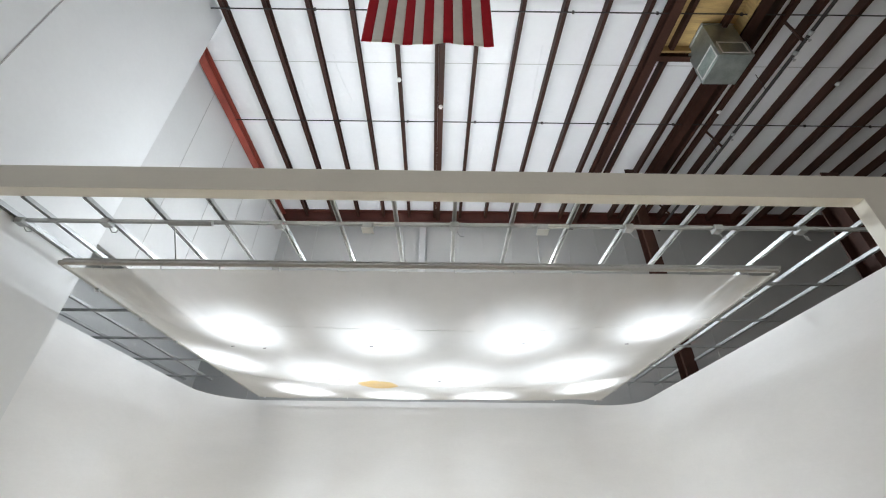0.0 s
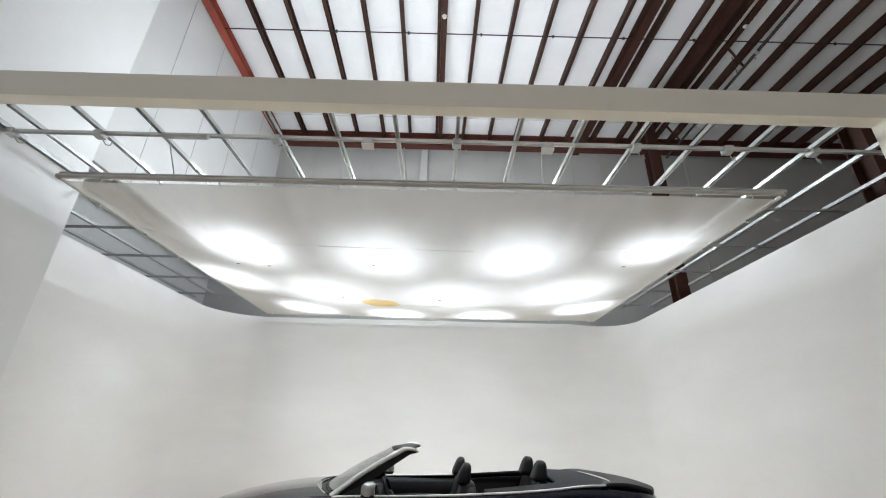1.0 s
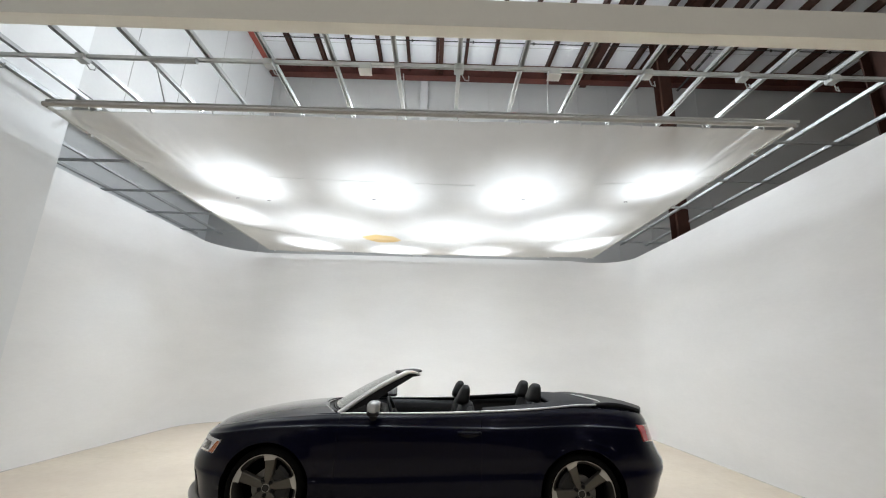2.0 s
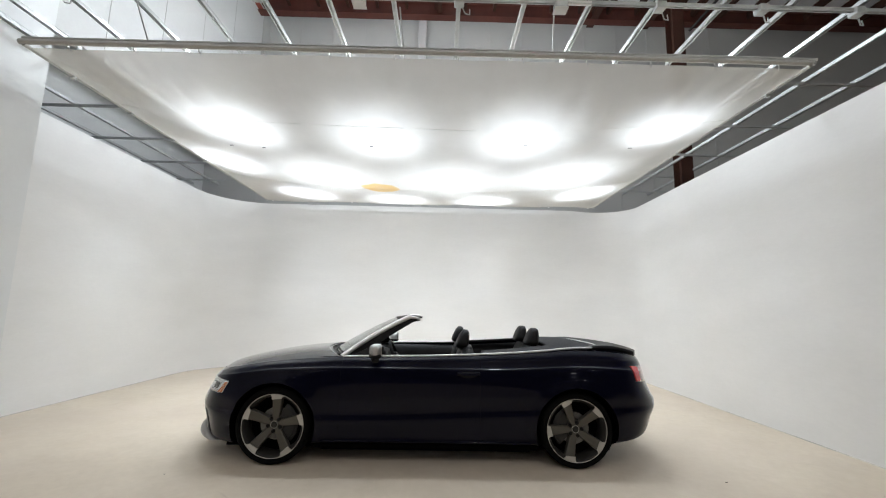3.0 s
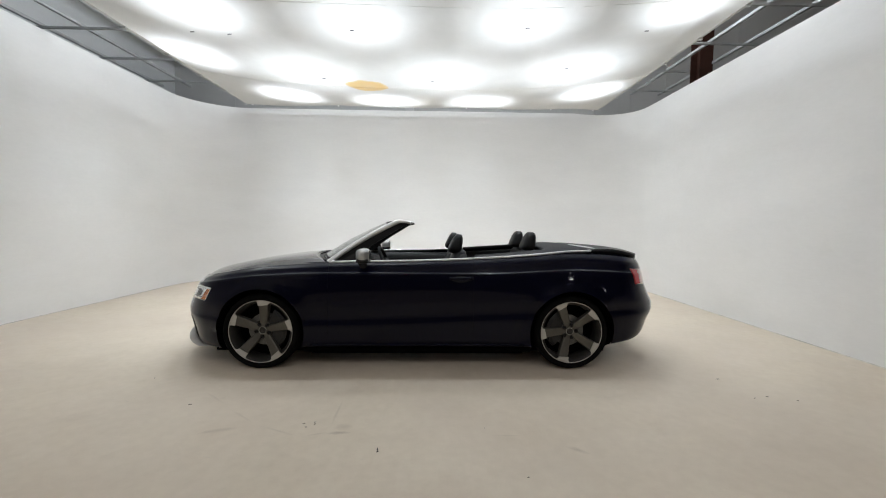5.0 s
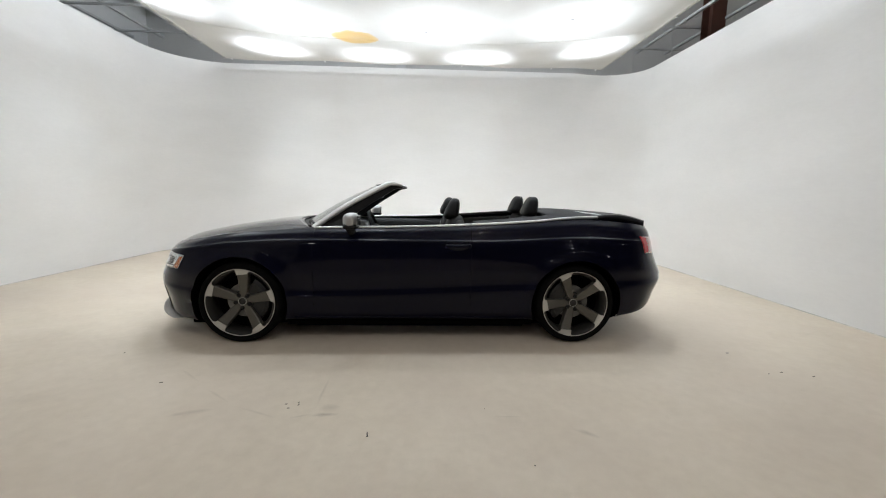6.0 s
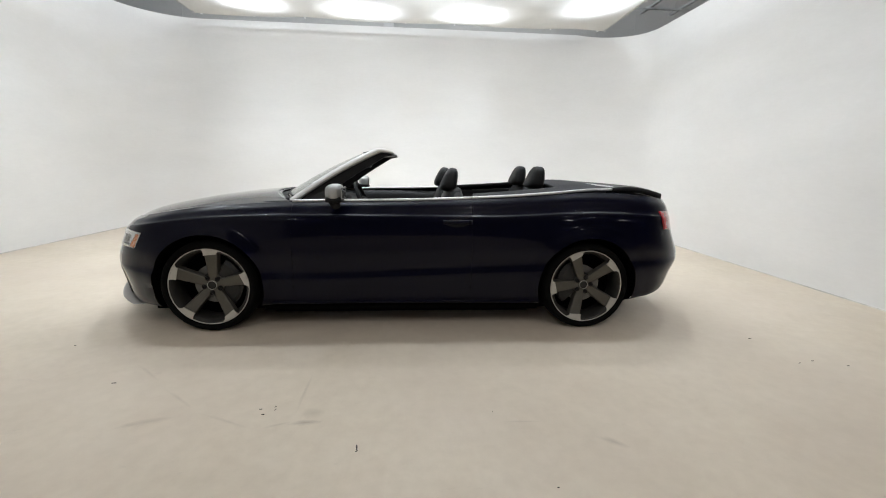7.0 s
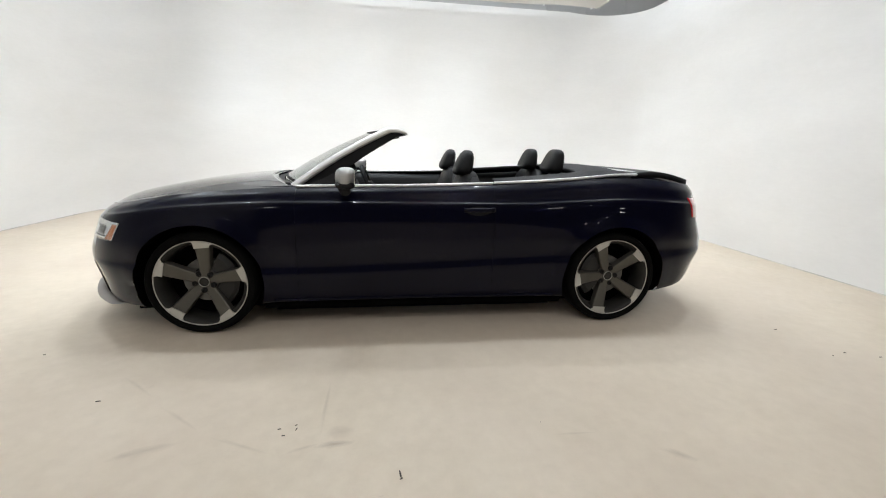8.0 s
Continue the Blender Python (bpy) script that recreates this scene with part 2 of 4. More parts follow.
M["tonneau"] = surface("soft_top_cover", (0.030, 0.030, 0.032), 0.75, gloss=0.2, vary=0.12, scale=6, grain=260, relief=0.25)
M["splitter"] = surface("grey_lip_plastic", (0.42, 0.41, 0.39), 0.5, 0.0, vary=0.06)
M["glass"] = glass_material("windscreen_glass", (0.90, 0.935, 0.925))
M["lamp_glass"] = glass_material("lamp_cover", (0.95, 0.95, 0.945), 0.35, 5.0)
M["chrome"] = surface("lamp_reflector", (0.80, 0.80, 0.80), 0.16, 1.0, vary=0.05)
M["amber"] = surface("amber_lens", (0.52, 0.16, 0.05), 0.2, vary=0.1, coat=1.0)
M["red_lens"] = surface("red_lens", (0.42, 0.012, 0.02), 0.18, vary=0.15, scale=30, coat=1.0)

# ---------------------------------------------------------------- mesh helpers


def mesh_of(name, verts, faces, mats, smooth=False, index=None):
    me = bpy.data.meshes.new(name)
    me.from_pydata([tuple(map(float, v)) for v in verts], [], [tuple(map(int, f)) for f in faces])
    for m in mats if isinstance(mats, (list, tuple)) else [mats]:
        me.materials.append(m)
    if index is not None:
        me.polygons.foreach_set("material_index", index)
    if smooth:
        me.polygons.foreach_set("use_smooth", [True] * len(me.polygons))
    me.update()
    return me


def join(*pieces):
    """Several (verts, faces) as one."""
    verts, faces = [], []
    for v, f in pieces:
        n = len(verts)
        verts += [tuple(p) for p in v]
        faces += [tuple(i + n for i in face) for face in f]
    return verts, faces


def thing(name, at=(0, 0, 0), turn=0.0, **tags):
    ob = new(name)
    ob.matrix_world = pose(*at, 0, 0, turn)
    return tagged(ob, **tags)


def part(name, shape, mat, parent=None, label="", smooth=False, round_=0.0, index=None):
    """One mesh object out of (verts, faces), under a thing or a part."""
    ob = new(name, mesh_of(name, shape[0], shape[1], mat, smooth, index))
    if round_:
        b = ob.modifiers.new("round", "BEVEL")
        b.width, b.segments, b.limit_method = round_, 2, "ANGLE"
    if parent:
        ob.parent = parent
    return tagged(ob, label=label)


def solid(name, shape, mat, smooth=False, round_=0.0, **tags):
    """A top-level thing of one mesh."""
    return tagged(part(name, shape, mat, None, "", smooth, round_), **tags)


def box(lo, hi):
    (a, b, c), (d, e, f) = lo, hi
    v = [(a, b, c), (d, b, c), (d, e, c), (a, e, c), (a, b, f), (d, b, f), (d, e, f), (a, e, f)]
    return v, [(3, 2, 1, 0), (4, 5, 6, 7), (0, 1, 5, 4), (1, 2, 6, 5), (2, 3, 7, 6), (3, 0, 4, 7)]


def sheet(rows, closed_u=False, closed_v=False, flip=False):
    """A surface from rows of points."""
    a = np.asarray(rows, float)
    n, m = a.shape[:2]
    faces = []
    for i in range(n if closed_u else n - 1):
        for j in range(m if closed_v else m - 1):
            i2, j2 = (i + 1) % n, (j + 1) % m
            q = (i * m + j, i * m + j2, i2 * m + j2, i2 * m + j)
            faces.append(q[::-1] if flip else q)
    return a.reshape(-1, 3), faces


def thick(rows, off):
    """A closed slab: the surface and a copy moved by off, with its edges closed."""
    a = np.asarray(rows, float)
    b = a + np.asarray(off, float)
    n, m = a.shape[:2]
    va, fa = sheet(a)
    vb, fb = sheet(b, flip=True)
    k = n * m
    ring = [j for j in range(m)] + [i * m + m - 1 for i in range(1, n)] + [(n - 1) * m + j for j in range(m - 2, -1, -1)] + [i * m for i in range(n - 2, 0, -1)]
    edge = [(ring[(i + 1) % len(ring)], ring[i], ring[i] + k, ring[(i + 1) % len(ring)] + k) for i in range(len(ring))]
    return np.vstack([va, vb]), list(fa) + [tuple(i + k for i in f) for f in fb] + edge


def lathe(profile, n=48, axis="y", centre=(0, 0, 0), closed=False):
    """Turn (radius, along) points round an axis."""
    rows = []
    for i in range(n):
        a = 2 * math.pi * i / n
        c, s = math.cos(a), math.sin(a)
        rows.append([(r * c, h, r * s) if axis == "y" else (r * c, r * s, h) if axis == "z" else (h, r * c, r * s) for r, h in profile])
    v, f = sheet(rows, closed_u=True, closed_v=closed)
    return v + np.asarray(centre, float), f


def tube(points, r, n=10, squash=1.0):
    """A round bar along points, with closed ends."""
    p = np.asarray(points, float)
    t = np.gradient(p, axis=0)
    t /= np.linalg.norm(t, axis=1)[:, None]
    up = np.array([0, 0, 1.0]) if abs(t[0][2]) < 0.9 else np.array([1.0, 0, 0])
    rows = []
    for q, d in zip(p, t):
        a = np.cross(d, up)
        a /= np.linalg.norm(a)
        b = np.cross(a, d)
        rows.append([q + r * (math.cos(w) * a + squash * math.sin(w) * b) for w in np.linspace(0, 2 * math.pi, n, endpoint=False)])
    v, f = sheet(rows, closed_v=True)
    m = len(p)
    return v, f + [tuple(range(n)), tuple((m - 1) * n + i for i in reversed(range(n)))]


def blob(centre, radii, e1=0.6, e2=0.6, tilt=0.0, n=20, m=28, shape=None):
    """A rounded block (superellipsoid), leaned back by tilt degrees about y."""
    power = lambda v, e: np.sign(v) * np.abs(v) ** e
    rows = []
    for u in np.linspace(-math.pi / 2 + 1e-3, math.pi / 2 - 1e-3, n):
        w = np.linspace(-math.pi, math.pi, m, endpoint=False)
        rows.append(np.stack([power(np.cos(u), e1) * power(np.cos(w), e2), power(np.cos(u), e1) * power(np.sin(w), e2), np.full(m, power(np.sin(u), e1))], -1))
    a = np.asarray(rows) * np.asarray(radii, float)
    if shape:
        a = shape(a)
    c, s = math.cos(radians(tilt)), math.sin(radians(tilt))
    a = np.stack([c * a[..., 0] + s * a[..., 2], a[..., 1], -s * a[..., 0] + c * a[..., 2]], -1) + np.asarray(centre, float)
    v, f = sheet(a, closed_v=True)
    return v, f + [tuple(reversed(range(m))), tuple((n - 1) * m + i for i in range(m))]


def curve(knots):
    """A smooth curve through (x, y) knots, with no overshoot."""
    x, y = np.asarray(knots, float).T
    h, d = np.diff(x), np.diff(y) / np.diff(x)
    s = np.r_[d[0], [0 if a * b <= 0 else 2 * a * b / (a + b) for a, b in zip(d[:-1], d[1:])], d[-1]]

    def at(q):
        q = np.clip(np.asarray(q, float), x[0], x[-1])
        i = np.clip(np.searchsorted(x, q) - 1, 0, len(h) - 1)
        t = (q - x[i]) / h[i]
        return (1 + 2 * t) * (1 - t) ** 2 * y[i] + t * (1 - t) ** 2 * h[i] * s[i] + t * t * (3 - 2 * t) * y[i + 1] + t * t * (t - 1) * h[i] * s[i + 1]

    return at


def blend(a, per):
    """Points between the rows of a, along its first axis, spaced by the rows' distances and with no overshoot."""
    a = np.asarray(a, float)
    h = np.linalg.norm(np.diff(a, axis=0), axis=2).mean(1) + 1e-9
    d = np.diff(a, axis=0) / h[:, None, None]
    w1, w2 = (2 * h[1:] + h[:-1])[:, None, None], (h[1:] + 2 * h[:-1])[:, None, None]
    same = d[:-1] * d[1:] > 0
    safe = np.where(same, d[:-1], 1), np.where(same, d[1:], 1)
    m = np.concatenate([d[:1], np.where(same, (w1 + w2) / (w1 / safe[0] + w2 / safe[1]), 0), d[-1:]])
    out = []
    for i, k in enumerate(h):
        for t in np.arange(per) / per:
            out.append((1 + 2 * t) * (1 - t) ** 2 * a[i] + t * (1 - t) ** 2 * k * m[i] + t * t * (3 - 2 * t) * a[i + 1] + t * t * (t - 1) * k * m[i + 1])
    return np.array(out + [a[-1]])


# ---------------------------------------------------------------- the hall
FLOOR = 0.016
solid("floor", box((-10, -17, -0.2), (17, 7, FLOOR)), M["floor"], label="cream painted concrete floor with scuffs", category="floor", kind="structure")

# studio walls: one white shell with rounded corners, open to the front
WALL_L, WALL_R, WALL_B, CORNER = -5.09, 4.35, 4.90, 1.15


def wall_path():
    """The line of the studio wall's inner face, with its outward directions."""
    path = [(WALL_R, y) for y in np.linspace(-1.60, WALL_B - CORNER, 14)]
    path += [(WALL_R - CORNER + CORNER * math.cos(a), WALL_B - CORNER + CORNER * math.sin(a)) for a in np.linspace(0, math.pi / 2, 48)[1:]]
    path += [(x, WALL_B) for x in np.linspace(WALL_R - CORNER, WALL_L + CORNER, 14)[1:]]
    path += [(WALL_L + CORNER - CORNER * math.sin(a), WALL_B - CORNER + CORNER * math.cos(a)) for a in np.linspace(0, math.pi / 2, 48)[1:]]
    path += [(WALL_L, y) for y in np.linspace(WALL_B - CORNER, -0.45, 10)[1:]]
    p = np.array(path)
    d = np.gradient(p, axis=0)
    n = np.stack([d[:, 1], -d[:, 0]], -1) / np.linalg.norm(d, axis=1)[:, None]
    return p, n


def studio_wall():
    p, n = wall_path()
    rows = []
    for (x, y), (nx, ny) in zip(p, n):
        top = 3.64 + 0.18 * min(1, max(0, (WALL_R + 0.3 - x) / 1.4)) if x > 0 else 3.82
        rows.append([(x, y, 0), (x, y, top), (x + 0.11 * nx, y + 0.11 * ny, top), (x + 0.11 * nx, y + 0.11 * ny, 0)])
    return sheet(rows, closed_v=True)


solid("wall_studio", studio_wall(), M["white_wall"], smooth=False, label="white painted studio wall with rounded corners", category="wall", kind="structure")
p, n = wall_path()
joint = [[(x - o * nx, y - o * ny, h) for o, h in ((0.0, FLOOR + 0.009), (0.004, FLOOR + 0.007), (0.007, FLOOR + 0.002), (0.008, FLOOR - 0.002))] for (x, y), (nx, ny) in zip(p, n)]
solid("floor_joint", sheet(joint), M["joint"], label="thin dirty joint along the foot of the wall", category="joint", kind="structure")
# full-height wall that the header meets
solid("wall_partition", box((-4.62, -16.6, 0), (-4.42, -0.40, 10.1)), M["hall_wall"], label="tall white partition wall", category="wall", kind="structure")
# building shell
solid("wall_west_low", box((-6.7, -0.6, 0), (-6.5, 6.5, 6.6)), M["west_wall"], label="grey lower building wall", category="wall", kind="structure")
solid("wall_ledge", box((-6.5, -0.6, 6.5), (-5.30, 6.5, 6.6)), M["west_wall"], label="pale grey ledge of the building wall", category="wall", kind="structure")
solid("wall_west", box((-5.30, -0.6, 5.12), (-5.23, 6.5, 10.1)), M["west_wall"], label="tall pale grey building wall", category="wall", kind="structure")
solid("wall_north", box((-6.5, 6.30, 0), (16.5, 6.5, 10.1)), M["grey_wall"], label="grey panelled building end wall", category="wall", kind="structure")
solid("wall_east", box((16.5, -16.6, 0), (16.7, 6.5, 10.1)), M["grey_wall"], label="grey building side wall", category="wall", kind="structure")
# unseen wall behind the camera, coloured dark so the car's side reflects darkness
solid("unseen_wall_south", box((-4.62, -16.8, 0), (16.7, -16.6, 10.1)), M["unseen_wall"], label="unseen end wall, coloured dark for the car's reflections", category="wall", kind="structure")
solid("ceiling", box((-6, -16.8, 10.1), (16.7, 6.6, 10.25)), M["deck"], label="white roof liner sheets", category="ceiling", kind="structure")
# vertical joints of the end wall and the tall walls
for x in np.arange(-5.0, 8, 0.92):
    solid("trim", box((x - 0.012, 6.285, 4), (x + 0.012, 6.298, 10.1)), M["grey_wall"], label="thin panel joint strip", category="trim", kind="structure")
for y in (-2.41, 1.2, 2.4, 3.6, 4.8):
    x = -4.42 if y < -0.4 else -5.23
    solid("trim", box((x + 0.002, y - 0.006, 5.14 if y > -0.4 else 0), (x + 0.006, y + 0.006, 10.1)), M["grey_wall"], label="thin panel joint strip", category="trim", kind="structure")

# header over the studio mouth, with its right jamb
HEAD_Y, HEAD_T, HEAD_Z = -1.92, 0.14, 4.226


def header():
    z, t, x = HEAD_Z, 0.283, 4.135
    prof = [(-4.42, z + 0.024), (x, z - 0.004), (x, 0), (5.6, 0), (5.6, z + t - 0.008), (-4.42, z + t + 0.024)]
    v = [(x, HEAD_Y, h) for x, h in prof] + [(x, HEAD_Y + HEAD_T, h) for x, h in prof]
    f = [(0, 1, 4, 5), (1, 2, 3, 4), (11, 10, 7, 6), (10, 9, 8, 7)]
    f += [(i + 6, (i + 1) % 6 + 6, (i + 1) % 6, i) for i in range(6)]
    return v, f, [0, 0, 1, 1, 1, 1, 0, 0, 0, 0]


# slot 1, coloured as lit, covers the underside, jamb reveal and studio side
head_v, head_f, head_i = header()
tagged(part("header_beam", (head_v, head_f), [M["header"], M["header_lit"]], round_=0.006, index=head_i), label="cream drywall header and jamb, underside and studio side coloured as lit", category="header", kind="structure")

# roof framing
PURLIN_X = [-0.17 + 0.835 * i for i in range(-5, 3)] + [2.32 + 0.815 * i for i in range(17)]


def skew(x, y):
    """The roof steel runs slightly askew to the studio."""
    return x - 0.019 * (y - 3.6)


def purlin(x, w=0.08, h=0.21, z=10.09):
    """A C-section: web and two flanges."""
    t = 0.012
    prof = [(0, 0), (w, 0), (w, -0.03), (w - t, -0.03), (w - t, -t), (t, -t), (t, -h + t), (w - t, -h + t), (w - t, -h + 0.03), (w, -h + 0.03), (w, -h), (0, -h)]
    n = len(prof)
    v = [(skew(x, y) + a, y, z + b) for y in (-16.5, 6.25) for a, b in prof]
    return v, [(i, (i + 1) % n, (i + 1) % n + n, i + n) for i in range(n)]


def i_beam(a, b, w, h, up=(0, 0, 1)):
    """An I-section from a to b; its top face lies on the line."""
    a, b = np.asarray(a, float), np.asarray(b, float)
    d = (b - a) / np.linalg.norm(b - a)
    u = np.asarray(up, float)
    s = np.cross(d, u)
    t, k = 0.018, 0.006
    prof = [(-w / 2, 0), (w / 2, 0), (w / 2, -t), (k, -t), (k, -h + t), (w / 2, -h + t), (w / 2, -h), (-w / 2, -h), (-w / 2, -h + t), (-k, -h + t), (-k, -t), (-w / 2, -t)]
    v = [p + q * s + r * u for p in (a, b) for q, r in prof]
    n = len(prof)
    return v, [((i + 1) % n, i, i + n, (i + 1) % n + n) for i in range(n)] + [tuple(range(n)), tuple(reversed(range(n, 2 * n)))]


for x in PURLIN_X:
    solid("purlin", purlin(x), M["purlin"], label="dark brown steel roof purlin under the liner", category="purlin", group="roof purlins", kind="structure")
solid("roof_beam", i_beam((skew(-0.02, -16.5), -16.5, 9.88), (skew(-0.02, 6.2), 6.2, 9.88), 0.13, 0.10), M["purlin"], label="brown steel roof beam", category="beam", kind="structure")
solid("roof_beam", i_beam((skew(4.37, -16.5), -16.5, 9.95), (skew(4.37, 6.2), 6.2, 9.95), 0.20, 0.30), M["purlin"], label="deep brown steel roof beam", category="beam", kind="structure")
solid("roof_beam", i_beam((skew(5.98, -16.5), -16.5, 9.95), (skew(5.98, 6.2), 6.2, 9.95), 0.20, 0.30), M["purlin"], label="deep brown steel roof beam", category="beam", kind="structure")
solid("eave_beam", i_beam((skew(-5.13, -0.4), -0.4, 10.0), (skew(-5.13, 6.0), 6.0, 10.0), 0.18, 0.24), M["red_steel"], label="red primed steel eave beam", category="beam", kind="structure")
solid("frame_beam", i_beam((-5.2, 5.95, 10.09), (16.4, 5.95, 10.09), 0.25, 0.45, (0, 0, 1)), M["frame_red"], label="dark red steel frame beam", category="beam", kind="structure")
for x, y, h in ((4.98, 3.3, 9.33), (5.35, -0.55, 5.6)):
    solid("steel_column", i_beam((x, y, 0), (x, y, h), 0.24, 0.28, (0, 1, 0)), M["purlin"], label="brown steel building column", category="column", kind="structure")
solid("grey_post", box((-0.66, 6.10, 3.0), (-0.44, 6.28, 9.9)), M["grey_post"], round_=0.01, label="pale grey post on the end wall", category="post", kind="structure")
for y in (-3.41, -0.73, 1.955, 4.64):
    bar = thing("tie_rod", (0, 0, 0), label="thin dark rod tying the purlins together", category="rod", group="roof rods")
    part("rod", tube([(-5.4, y, 9.84), (16.3, y, 9.84)], 0.014, 6), M["black_pipe"], bar)
    for x in PURLIN_X[::2]:
        part("clip", box((skew(x, y) + 0.16, y - 0.02, 9.81), (skew(x, y) + 0.2, y + 0.02, 9.87)), M["black_pipe"], bar)
for x, y in ((-0.965, 0.80), (-0.02, 1.45), (6.60, 1.50), (8.88, 0.78)):
    det = thing("ceiling_sensor", (skew(x, y), y, 9.84 if x < -0.5 or x > 8 else 9.75), label="small round white sensor under the roof", category="sensor", group="roof sensors")
    part("base", lathe([(0.0, 0.03), (0.05, 0.03), (0.05, 0.0), (0.0, 0.0)], 16, "z"), M["white_plastic"], det)
    part("dome", lathe([(0.0, -0.05), (0.03, -0.04), (0.042, 0.0)], 16, "z"), M["white_plastic"], det, smooth=True)
solid("roof_channel", i_beam((skew(6.6, -16.4), -16.4, 9.88), (skew(6.6, 6.1), 6.1, 9.88), 0.10, 0.12), M["purlin"], label="dark red steel channel under the purlins", category="channel", kind="structure")
pipe = thing("sprinkler_pipe", (7.14, 0, 9.5), label="dark steel sprinkler pipe hung under the roof", category="pipe")
part("pipe", tube([(0, -16, 0), (0, 6.0, 0)], 0.035, 10), M["black_pipe"], pipe, smooth=True)
for y in (-3.2, -0.58, -0.17, 1.93, 4.3):
    part("coupling", tube([(0, y - 0.04, 0), (0, y + 0.04, 0)], 0.05, 10), M["galv"], pipe, "grey pipe coupling", smooth=True)
    part("sprinkler_head", lathe([(0.0, -0.11), (0.03, -0.105), (0.012, -0.09), (0.012, -0.03), (0.0, -0.03)], 10, "z", (0, y + 0.1, 0)), M["galv"], pipe)
for y in (-3.4, -0.66, 2.11, 4.9):
    solid("brace", tube([(6.66, y, 9.80), (7.12, y + 0.25, 9.52)], 0.028, 8), M["purlin"], label="brown steel brace from the channel to the pipe", category="brace", group="roof braces")
for x, y in ((7.02, 0.72), (7.25, 2.6)):
    solid("pipe_hanger", tube([(7.14, y, 9.53), (7.14, y, 10.08)], 0.008, 6), M["black_pipe"], label="thin steel rod holding the pipe", category="hanger", group="pipe hangers")
solid("trimmer_beam", i_beam((4.42, 0.17, 9.92), (5.95, 0.17, 9.92), 0.12, 0.16), M["purlin"], label="short brown beam beside the roof opening", category="beam", kind="structure")
for y in (-4.2, 0.54, 5.1):
    solid("liner_seam", box((-5.3, y - 0.006, 10.092), (16.4, y + 0.006, 10.099)), M["grey_wall"], label="taped seam across the roof liner", category="seam", kind="structure")
random.seed(9)
for x, y, l in ((-3.2, 1.6, 1.5), (-2.3, 1.0, 1.3), (0.6, 0.4, 2.0), (2.15, 0.9, 1.6), (3.1, 0.8, 1.9), (2.4, -0.2, 1.0)):
    pts = [(x + 0.05 * math.sin(3 * t + x) + 0.16 * t, y + l * (t - 0.5), 10.094 - 0.02 * math.sin(math.pi * t)) for t in np.linspace(0, 1, 14)]
    solid("liner_crease", tube(pts, 0.006, 6), M["deck"], smooth=True, label="thin crease cord hanging from the roof liner", category="crease", kind="structure")

# supply air box below the roof opening


def air_duct():
    d = thing("air_duct", (5.60, -0.13, 0), 0, label="galvanised sheet metal air box hanging from the roof", category="duct")
    part("body", box((-0.33, -0.32, 8.95), (0.33, 0.32, 9.40)), M["duct"], d, round_=0.008)
    part("neck", box((-0.325, -0.315, 9.40), (0.29, 0.315, 10.08)), M["duct"], d)
    part("flange", join(box((-0.345, -0.33, 9.97), (-0.325, 0.33, 9.99)), box((-0.345, 0.315, 9.97), (0.30, 0.335, 9.99)), box((-0.345, -0.335, 9.97), (0.30, -0.315, 9.99))), M["galv"], d, "bright folded flange")
    for s in (-1, 1):
        rim = [((s * 0.33 - 0.012, -0.27, 9.0), (s * 0.33 + 0.012, 0.27, 9.025)), ((s * 0.33 - 0.012, -0.27, 9.335), (s * 0.33 + 0.012, 0.27, 9.36)), ((s * 0.33 - 0.012, -0.27, 9.025), (s * 0.33 + 0.012, -0.245, 9.335)), ((s * 0.33 - 0.012, 0.245, 9.025), (s * 0.33 + 0.012, 0.27, 9.335))]
        part("grille_frame", join(*[box(*q) for q in rim]), M["white_plastic"], d)
        part("grille_frame", join(*[box((lo[1], lo[0] * 0.97, lo[2]), (hi[1], hi[0] * 0.97, hi[2])) for lo, hi in rim]), M["white_plastic"], d)
        part("grille", join(*[box((s * 0.333 - 0.004, -0.245, z), (s * 0.333 + 0.004, 0.245, z + 0.012)) for z in np.arange(9.035, 9.33, 0.03)]), M["duct"], d)
    return d


air_duct()
curb = thing("roof_curb", (5.35, -1.11, 0), label="bare plywood lining round a roof opening", category="curb")
for lo, hi in (((-0.72, 1.16, 9.86), (0.6, 1.20, 10.08)), ((-0.72, -1.6, 9.75), (0.6, -1.56, 10.08)), ((-0.76, -1.6, 9.86), (-0.72, 1.20, 10.08)), ((0.6, -1.6, 9.75), (0.64, 1.20, 10.08)), ((-0.72, -1.56, 10.04), (0.6, 1.16, 10.085))):
    part("board", box(lo, hi), M["wood"], curb)


def flag():
    w, h, z0 = 1.55, 2.5, 6.25
    ob = thing("flag", (-0.095, -2.2, 0), label="red and white striped cloth flag hanging from the roof", category="flag")
    for k in range(13):
        xs = np.linspace(-w / 2 + k * w / 13, -w / 2 + (k + 1) * w / 13, 5)
        rows = [[(x, 0.018 * math.sin(7 * x + 1.5 * z) + 0.006 * math.sin(19 * x + 0.7), z - 0.012 * x - 0.008 * math.sin(4.3 * x) * (z < z0 + 0.05)) for x in xs] for z in np.linspace(z0, z0 + h, 26)]
        part("stripe", thick(rows, (0, 0.003, 0)), M["flag_white" if k % 2 else "flag_red"], ob, smooth=True)
    part("pole", tube([(-w / 2 - 0.1, 0, z0 + h), (w / 2 + 0.1, 0, z0 + h)], 0.02, 10), M["galv"], ob)
    for s in (-1, 1):
        part("cord", tube([(s * w / 2, 0, z0 + h), (s * w / 2, 0, 10.0)], 0.004, 6), M["black_pipe"], ob)


flag()

# ---------------------------------------------------------------- strut grid over the studio
GRID_Z = 4.235


